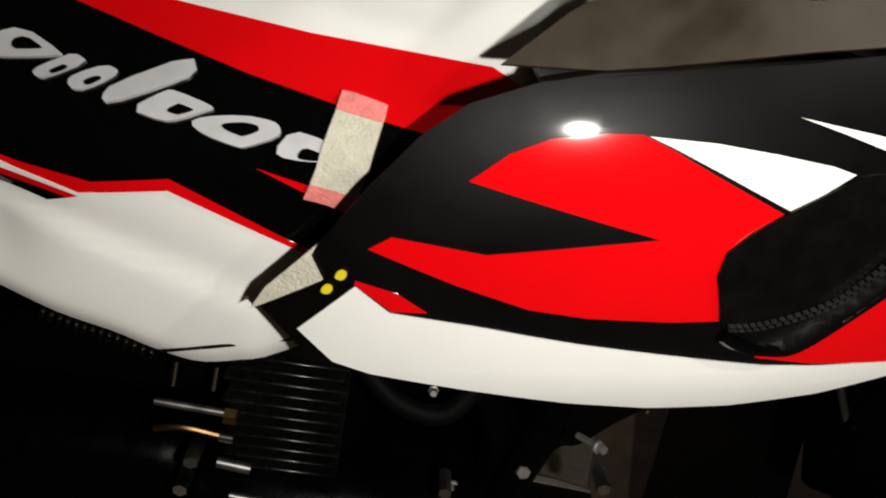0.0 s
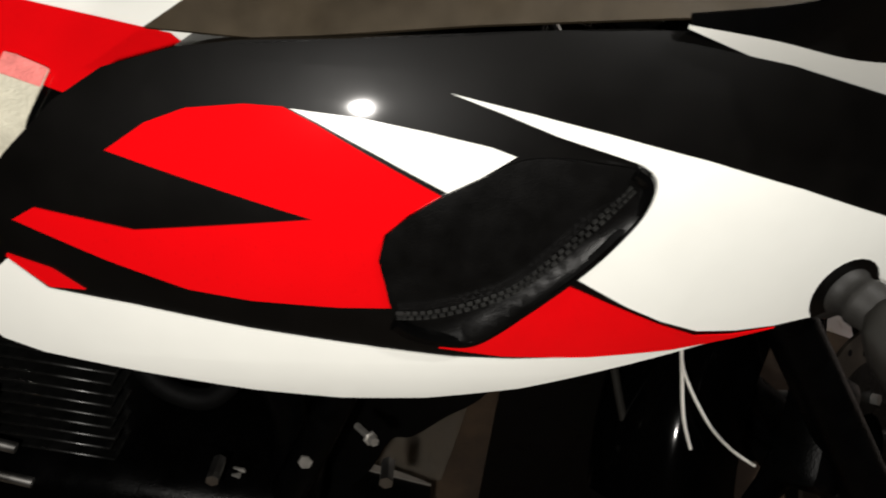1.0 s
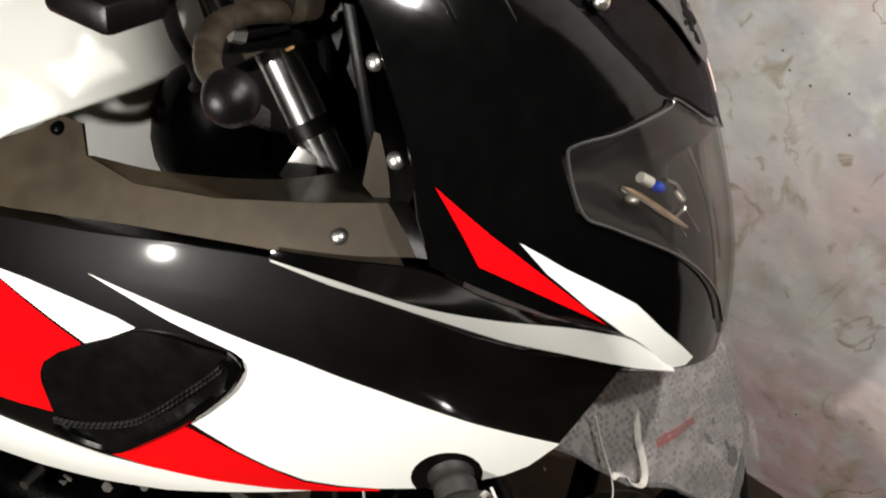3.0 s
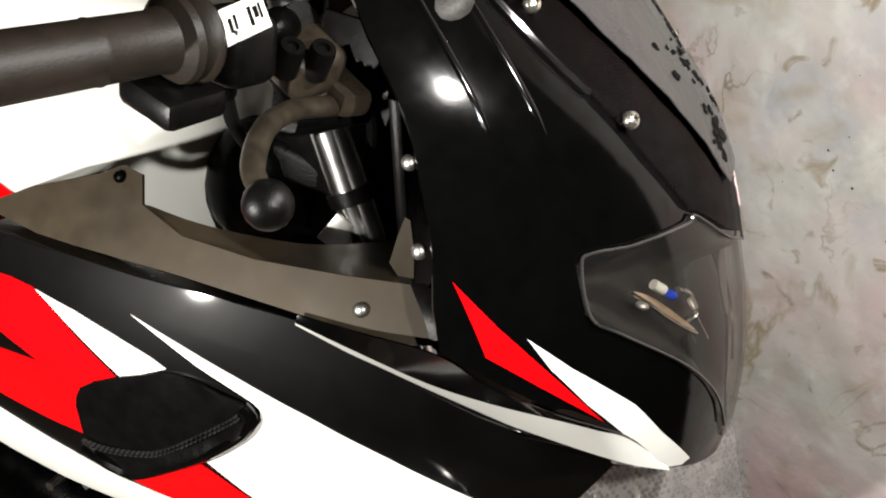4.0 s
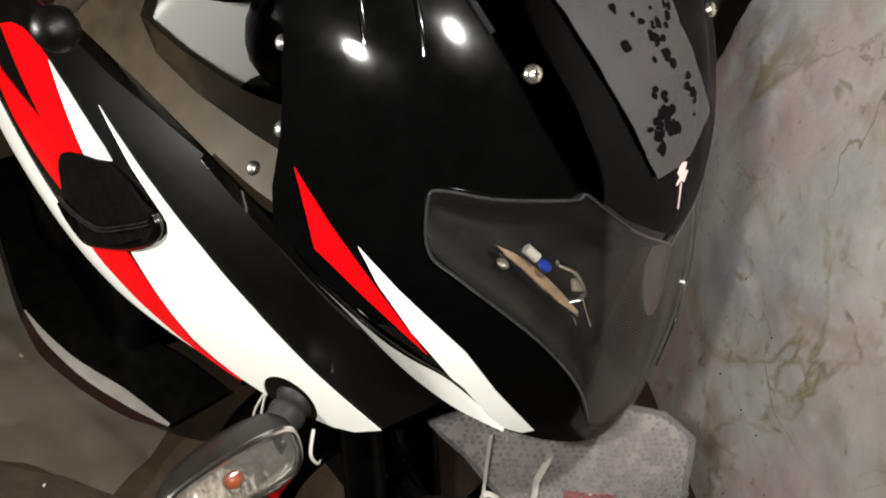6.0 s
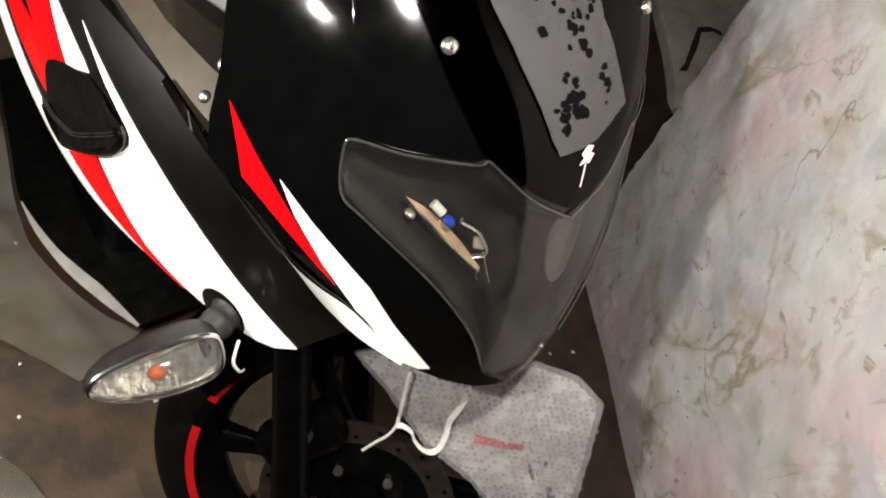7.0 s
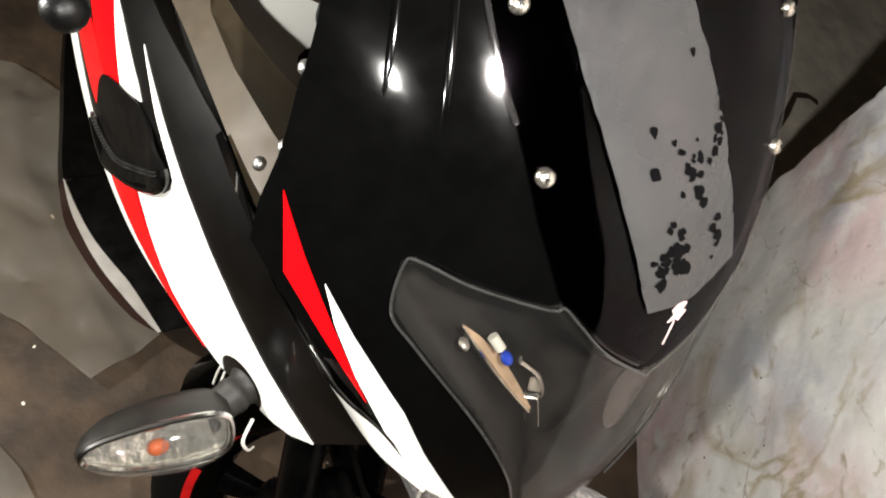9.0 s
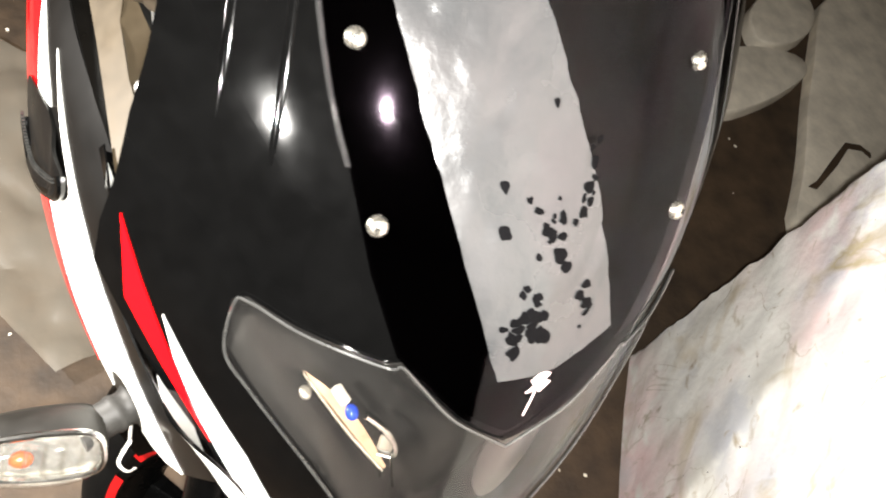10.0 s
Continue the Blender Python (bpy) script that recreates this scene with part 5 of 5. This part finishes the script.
tape = loose("masking_tape", sheet([(-0.0635, 0.8383), (-0.0559, 0.8374), (-0.0482, 0.8348), (-0.0318, 0.8305), (-0.0345, 0.8212), (-0.0580, 0.7660), (-0.0660, 0.7660), (-0.0750, 0.7710), (-0.0920, 0.7760)], tank_side, 0.0068, 0.0012, 0.012), TAPE, "crinkled cream masking tape stuck over the tank's silver emblem", "tape")
for poly in ([(-0.0641, 0.8392), (-0.0560, 0.8379), (-0.0319, 0.8309), (-0.0350, 0.8212), (-0.0679, 0.8288)], [(-0.0870, 0.7870), (-0.0540, 0.7760), (-0.0580, 0.7650), (-0.0660, 0.7655), (-0.0750, 0.7705), (-0.0925, 0.7757)]):
    b = sheet(poly, tank_side, 0.0074, 0.0008, 0.012)
    b.transform(BIKE)
    part("tape_end", b, TAPE_PINK, tape, "tape end with the red paint showing through")
loose("tape_scrap", sheet([(-0.1334, 0.7014), (-0.1202, 0.7201), (-0.0791, 0.7569), (-0.0846, 0.7472), (-0.0777, 0.7286), (-0.1235, 0.7058)], fairing, 0.003, 0.0015, 0.012), TAPE, "bent scrap of cream tape on the fairing's rear corner", "tape")
for x, z in ((-0.0655, 0.7327), (-0.0764, 0.7207)):
    b = sheet(rounded([(x - 0.005, z - 0.003), (x + 0.002, z - 0.005), (x + 0.006, z + 0.002), (x, z + 0.005)], 2), fairing, 0.002, 0.001, 0.01)
    part("paint_mark", b, YELLOW, lower_fairing, "yellow paint dab")

# film pouch on the screen
def film_surf(w, z):
    p = Vector((w * 26, z * 15, 0))
    fold = abs(noise.noise(p)) + 0.4 * abs(noise.noise(p * 2.7)) + 0.2 * noise.noise(p * 6)
    return cowl(w, z) + Vector((0.75, -0.2, 0.6)) * (0.0028 * fold)


film = loose("plastic_film_pouch", sheet([(-0.175, 1.25), (-0.15, 1.212), (-0.129, 1.178), (-0.106, 1.142), (-0.078, 1.1), (-0.03, 1.027), (0.006, 1.036), (0.060, 1.049), (0.044, 1.09), (0.02, 1.14), (-0.01, 1.18), (-0.032, 1.21), (-0.06, 1.245)], film_surf, 0.0085, 0.0012, 0.006), SILVER, "silvery plastic film pouch with black ink blots lying on the screen", "film")
random.seed(4)
blots = [(-0.05, 1.128, 0.004), (-0.046, 1.108, 0.0045), (-0.02, 1.17, 0.003), (0.014, 1.135, 0.0045), (0.017, 1.146, 0.004), (0.012, 1.123, 0.004), (0.019, 1.156, 0.003), (-0.012, 1.112, 0.005), (-0.004, 1.104, 0.0055), (0.002, 1.098, 0.004), (-0.024, 1.122, 0.003), (-0.006, 1.122, 0.0025)]
blots += [(-0.019 + random.gauss(0, 0.0085), 1.068 + random.gauss(0, 0.010), random.uniform(0.0024, 0.0062)) for _ in range(26)]
blots += [(0.027 + random.gauss(0, 0.003), 1.074 + random.gauss(0, 0.005), random.uniform(0.002, 0.0045)) for _ in range(9)]
blots += [(-0.012 + random.gauss(0, 0.008), 1.113 + random.gauss(0, 0.008), random.uniform(0.0014, 0.0034)) for _ in range(14)]
blots += [(0.014 + random.gauss(0, 0.0022), 1.142 + random.gauss(0, 0.009), random.uniform(0.0014, 0.0032)) for _ in range(8)]
for w, z, r in blots:
    poly = []
    n = 9
    for i in range(n):
        a = 2 * math.pi * i / n
        rr = r * random.uniform(0.62, 1.3)
        poly.append((w + rr * math.cos(a), z + rr * 0.75 * math.sin(a)))
    b = sheet(rounded(poly, 1), film_surf, 0.0094, 0.0005, 0.008)
    b.transform(BIKE)
    part("ink_blot", b, INK, film)


# bubble-wrapped number plate under the nose
def pouch():
    corners = [Vector(p) for p in ((0.618, -0.056, 0.591), (0.63, 0.006, 0.62), (0.679, 0.074, 0.654), (0.735, 0.138, 0.656), (0.787, 0.196, 0.649), (0.822, 0.23, 0.625), (0.872, 0.221, 0.54), (0.912, 0.217, 0.457), (0.9, 0.167, 0.374), (0.849, 0.126, 0.406), (0.792, 0.092, 0.45), (0.733, 0.035, 0.484), (0.658, -0.015, 0.551))]
    c = sum(corners, Vector()) / len(corners)
    u = (corners[5] - corners[0]).normalized()
    nn = Vector((0.711, -0.603, 0.363)).normalized()
    v = nn.cross(u).normalized()
    u = v.cross(nn).normalized()
    flat = [((p - c).dot(u), (p - c).dot(v)) for p in corners]
    noise.seed_set(7)

    def surf(a, b):
        wave = 0.008 * noise.noise(Vector((a * 14, b * 14, 0))) + 0.003 * noise.noise(Vector((a * 45, b * 45, 3)))
        return c + u * a + v * b + nn * wave
    body = sheet(flat, surf, 0.004, 0.010, 0.012)
    return body, flat, surf, nn


body, flat, surf, nn = pouch()
wrap_mat = clear("bubble_wrap_film", (0.80, 0.77, 0.76), 0.09, 1.5, haze=0.18)
bubble_mat = clear("air_bubble_film", (0.93, 0.93, 0.93), 0.16, 2.6, haze=0.03)
BOARD = material("grey_plate_board", (0.6, 0.58, 0.56), 0.5, vary=0.3, scale=25)
plate = loose("wrapped_number_plate", body, wrap_mat, "number plate wrapped in clear bubble wrap hanging under the nose", "number plate")


def inside(p, poly):
    hit = False
    for i in range(len(poly)):
        a, b = poly[i - 1], poly[i]
        if (a[1] > p[1]) != (b[1] > p[1]) and p[0] < (b[0] - a[0]) * (p[1] - a[1]) / (b[1] - a[1]) + a[0]:
            hit = not hit
    return hit


bub = bmesh.new()
lo_u, hi_u, lo_v, hi_v = min(p[0] for p in flat), max(p[0] for p in flat), min(p[1] for p in flat), max(p[1] for p in flat)
row, v_ = 0, lo_v
while v_ < hi_v:
    u_ = lo_u + (0.0046 if row % 2 else 0)
    while u_ < hi_u:
        if inside((u_, v_), flat) and random.random() < 0.8:
            p = surf(u_ + random.uniform(-0.0012, 0.0012), v_ + random.uniform(-0.0012, 0.0012)) + nn * 0.004
            m = Matrix.Translation(p) @ nn.to_track_quat("Z", "Y").to_matrix().to_4x4() @ Matrix.Diagonal((0.0036, 0.0036, random.uniform(0.0008, 0.0028), 1))
            bmesh.ops.create_icosphere(bub, subdivisions=2, radius=1, matrix=m)
        u_ += 0.0092
    v_ += 0.008
    row += 1
bub.transform(BIKE)
tagged(part("bubble_layer", bub, bubble_mat, plate, "rows of air bubbles"), kind="stuff")
b = sheet([(a * 0.95, c * 0.94) for a, c in flat], surf, -0.001, 0.002, 0.02)
b.transform(BIKE)
part("plate_board", b, BOARD, plate, "pale plate seen through the wrap")
red_b = sheet([(-0.02, -0.035), (0.05, -0.03), (0.05, -0.018), (-0.02, -0.022)], surf, 0.0005, 0.001, 0.02)
red_b.transform(BIKE)
part("print_bar", red_b, RED, plate, "red printed bar")

# cotton ribbons tied under the nose and the fairing
ribbon_group = "cotton ribbons tied to the fairing"
for pts, r in (([(0.673, -0.009, 0.611), (0.689, -0.014, 0.575), (0.702, -0.019, 0.551), (0.709, -0.023, 0.537), (0.713, -0.036, 0.527), (0.712, -0.052, 0.518), (0.712, -0.069, 0.508)], 0.0042),
               ([(0.709, -0.023, 0.54), (0.713, -0.015, 0.54), (0.723, -0.003, 0.531), (0.732, 0.002, 0.519), (0.744, 0.012, 0.508), (0.752, 0.027, 0.501), (0.752, 0.039, 0.508), (0.744, 0.046, 0.527), (0.735, 0.05, 0.544), (0.729, 0.063, 0.56), (0.723, 0.072, 0.574), (0.714, 0.077, 0.592)], 0.0042)):
    loose("cotton_ribbon", tube(pts, r, 8, flat=0.3), RIBBON, "white cotton tape looped and knotted under the nose", "ribbon", ribbon_group)
for pts in ([(0.445, -0.16, 0.60), (0.452, -0.165, 0.55), (0.456, -0.18, 0.51), (0.466, -0.185, 0.478)], [(0.446, -0.16, 0.60), (0.452, -0.167, 0.555), (0.475, -0.185, 0.512), (0.500, -0.19, 0.484), (0.525, -0.192, 0.466)]):
    loose("cotton_string", tube(pts, 0.0021, 7, flat=0.7), RIBBON, "frayed cream cotton string hanging below the fairing", "string", "cotton strings under the fairing")
loose("tie_loop", tube([(0.585, -0.225, 0.672), (0.60, -0.235, 0.655), (0.605, -0.225, 0.635), (0.6, -0.215, 0.625)], 0.0019, 7, flat=0.6), RIBBON, "small white tie below the indicator stalk", "string")

# ---------------------------------------------------------------- setting
def slab(name, size, at, mat, turn=0.0, label="", bevel=0.0):
    bm = box(size, (0, 0, 0), bevel)
    ob = finish(name, bm, mat)
    ob.matrix_world = pose(*at, 0, 0, turn)
    return tagged(ob, label, name.split("_")[0], "", "structure")


slab("floor", (13.0, 13.0, 0.2), (0.3, 0.9, -0.1), EARTH, 0, "dusty brown concrete floor")
# ceiling and four outer walls are unseen, added to close the room
slab("ceiling", (13.0, 13.0, 0.1), (0.3, 0.9, 4.45), ROOM, 0, "unseen dark brown ceiling added to close the room")
slab("wall_south", (13.0, 0.15, 4.4), (0.3, -5.5, 2.2), ROOM, 0, "unseen dark brown wall added to close the room")
slab("wall_north", (13.0, 0.15, 4.4), (0.3, 7.3, 2.2), ROOM, 0, "unseen dark brown wall added to close the room")
slab("wall_west", (0.15, 12.6, 4.4), (-6.1, 0.9, 2.2), ROOM, 0, "unseen dark brown wall added to close the room")
slab("wall_east", (0.15, 12.6, 4.4), (6.7, 0.9, 2.2), ROOM, 0, "unseen dark brown wall added to close the room")
d = Vector((math.cos(radians(-28)), math.sin(radians(-28)), 0))
nrm = Vector((-d.y, d.x, 0))
c0 = Vector((0.34, 1.65, 0))


def old_wall():
    """A thick plastered wall end: its cap, rounded corner and face, all slightly uneven."""
    bm = bmesh.new()
    plan = [(Vector((0, 0.24)), Vector((-1, 0)))] + [(Vector((0, 0.24 - 0.02 * i)), Vector((-1, 0))) for i in range(1, 12)]
    plan += [(Vector((0.0, 0.008)), Vector((-0.8, -0.5))), (Vector((0.006, 0.001)), Vector((-0.6, -0.8)))]
    plan += [(Vector((0.016 + 1.50 * (i / 150) ** 1.15, 0)), Vector((0, -1))) for i in range(151)]
    noise.seed_set(3)
    rings = []
    for i in range(151):
        z = 2.7 * i / 150
        ring = []
        for p, n in plan:
            q = Vector((p.x, p.y, z))
            lump = 0.006 * noise.noise(q * 4) + 0.003 * noise.noise(q * 16 + Vector((5, 0, 0)))
            chip = math.exp(-((p.x / 0.035) ** 2) - (p.y / 0.05) ** 2) * (0.012 * abs(noise.noise(Vector((1, 2, z * 9)))) + 0.008 * abs(noise.noise(Vector((7, 1, z * 31)))))
            ring.append(bm.verts.new(c0 + d * (p.x + n.x * (lump - chip)) + nrm * (p.y + n.y * (lump - chip)) + Vector((0, 0, z))))
        ring.append(bm.verts.new(c0 + d * 1.516 + nrm * 0.24 + Vector((0, 0, z))))
        rings.append(ring)
    for a, b in zip(rings, rings[1:]):
        for j in range(len(a)):
            k = (j + 1) % len(a)
            bm.faces.new((a[j], a[k], b[k], b[j]))
    bm.faces.new(rings[-1])
    return bm


tagged(finish("wall_corner", old_wall(), PLASTER), "stained limewashed plaster wall with pink patches and cracks", "wall", "", "structure")

# polythene sheets lying crumpled on the floor
def crumple(outline, z0, height, seed, step=0.03):
    def surf(u, v):
        p = Vector((u * 4.5, v * 4.5, seed))
        return Vector((u, v, z0 + height * (0.5 + 0.6 * noise.noise(p) + 0.35 * abs(noise.noise(p * 2.1)) + 0.06 * noise.noise(p * 6))))
    return sheet(outline, surf, 0, 0.0, step)


poly_a = finish("polythene_sheet", crumple([(-0.75, 0.1), (-0.44, 0.47), (-0.2, 0.58), (0.15, 0.66), (0.17, 0.60), (0.22, 0.5), (0.245, 0.44), (0.1, 0.33), (-0.1, 0.2), (-0.4, 0.0)], 0.012, 0.09, 1.0, 0.02), POLY)
tagged(poly_a, "crumpled cloudy polythene sheet on the floor", "plastic sheet", "polythene sheets on the floor")
poly_b = finish("polythene_sheet", crumple([(0.05, 0.1), (0.3, 0.28), (0.36, 0.31), (0.5, 0.345), (0.56, 0.28), (0.45, 0.1), (0.2, -0.05)], 0.01, 0.03, 5.0), POLY)
tagged(poly_b, "crumpled cloudy polythene sheet on the floor", "plastic sheet", "polythene sheets on the floor")
poly_c = finish("polythene_sheet", crumple([(-0.08, 0.86), (-0.02, 1.0), (0.12, 1.0), (0.19, 1.03), (0.29, 1.085), (0.255, 0.95), (0.235, 0.885), (0.16, 0.885)], 0.01, 0.02, 9.0), POLY)
tagged(poly_c, "flat piece of cloudy polythene on the floor under the engine", "plastic sheet", "polythene sheets on the floor")


def floor_piece(name, outline, height, label, category, seed):
    """A low slab of rubble with rounded arrises and an uneven top."""
    bm = bmesh.new()
    ring = rounded(outline, 2)
    rows = []
    mid = Vector((sum(p[0] for p in ring) / len(ring), sum(p[1] for p in ring) / len(ring)))
    for f, z in ((1.0, 0.0), (0.995, height * 0.7), (0.985, height * 0.93), (0.96, height), (0.7, height * 1.02), (0.4, height * 1.03)):
        rows.append([bm.verts.new((mid.x + (p[0] - mid.x) * f, mid.y + (p[1] - mid.y) * f, z + (0.008 * noise.noise(Vector((p[0] * f * 5, p[1] * f * 5, seed))) if z else 0))) for p in ring])
    for u, v in zip(rows, rows[1:]):
        for j in range(len(u)):
            bm.faces.new((u[j], u[(j + 1) % len(u)], v[(j + 1) % len(v)], v[j]))
    bm.faces.new(rows[-1])
    ob = finish(name, bm, STONE)
    return tagged(ob, label, category)


slab_ob = floor_piece("plaster_slab", [(-0.93, 3.0), (-0.6, 2.75), (-0.36, 2.58), (-0.19, 2.47), (-0.07, 2.38), (0.06, 2.27), (0.4, 2.3), (0.45, 2.9), (-0.1, 3.6), (-1.0, 3.8)], 0.045, "pale plaster slab on the floor with a curved brown stain", "slab", 2.0)
part("stain", sheet([(-0.058, 2.394), (-0.047, 2.421), (-0.121, 2.544), (-0.184, 2.63), (-0.174, 2.683), (-0.146, 2.7), (-0.163, 2.711), (-0.195, 2.684), (-0.205, 2.631), (-0.141, 2.534), (-0.075, 2.438)], lambda u, v: Vector((u, v, 0.052)), 0, 0.004, 0.05), EARTH, slab_ob, "curved brown stain")
floor_piece("plaster_lump", [(-0.74, 2.53), (-0.84, 2.66), (-0.9, 2.85), (-0.75, 2.86), (-0.62, 2.72), (-0.59, 2.5)], 0.05, "rounded pale plaster lump on the floor", "rubble", 5.0)
floor_piece("plaster_lump", [(-0.60, 2.36), (-0.58, 2.66), (-0.49, 2.68), (-0.38, 2.46), (-0.31, 2.2), (-0.42, 2.15)], 0.05, "flat pale plaster lump on the floor", "rubble", 8.0)

# crumbs of plaster on the floor
random.seed(9)
grit = bmesh.new()
for i in range(150):
    x, y = random.uniform(-0.9, 1.3), random.uniform(-0.3, 2.9)
    r = random.uniform(0.002, 0.007)
    if (Vector((x, y, 0)) - c0).dot(nrm) > -0.02 and (Vector((x, y, 0)) - c0).dot(d) > -0.02:
        continue
    m = pose(x, y, r * 0.35, random.uniform(0, 30), random.uniform(0, 30), random.uniform(0, 180)) @ Matrix.Diagonal((r, r * random.uniform(0.5, 1), r * 0.5, 1))
    bmesh.ops.create_icosphere(grit, subdivisions=1, radius=1, matrix=m)
tagged(finish("plaster_crumbs", grit, STONE, None, "", False), "pale plaster crumbs scattered on the floor", "rubble", "", "stuff")
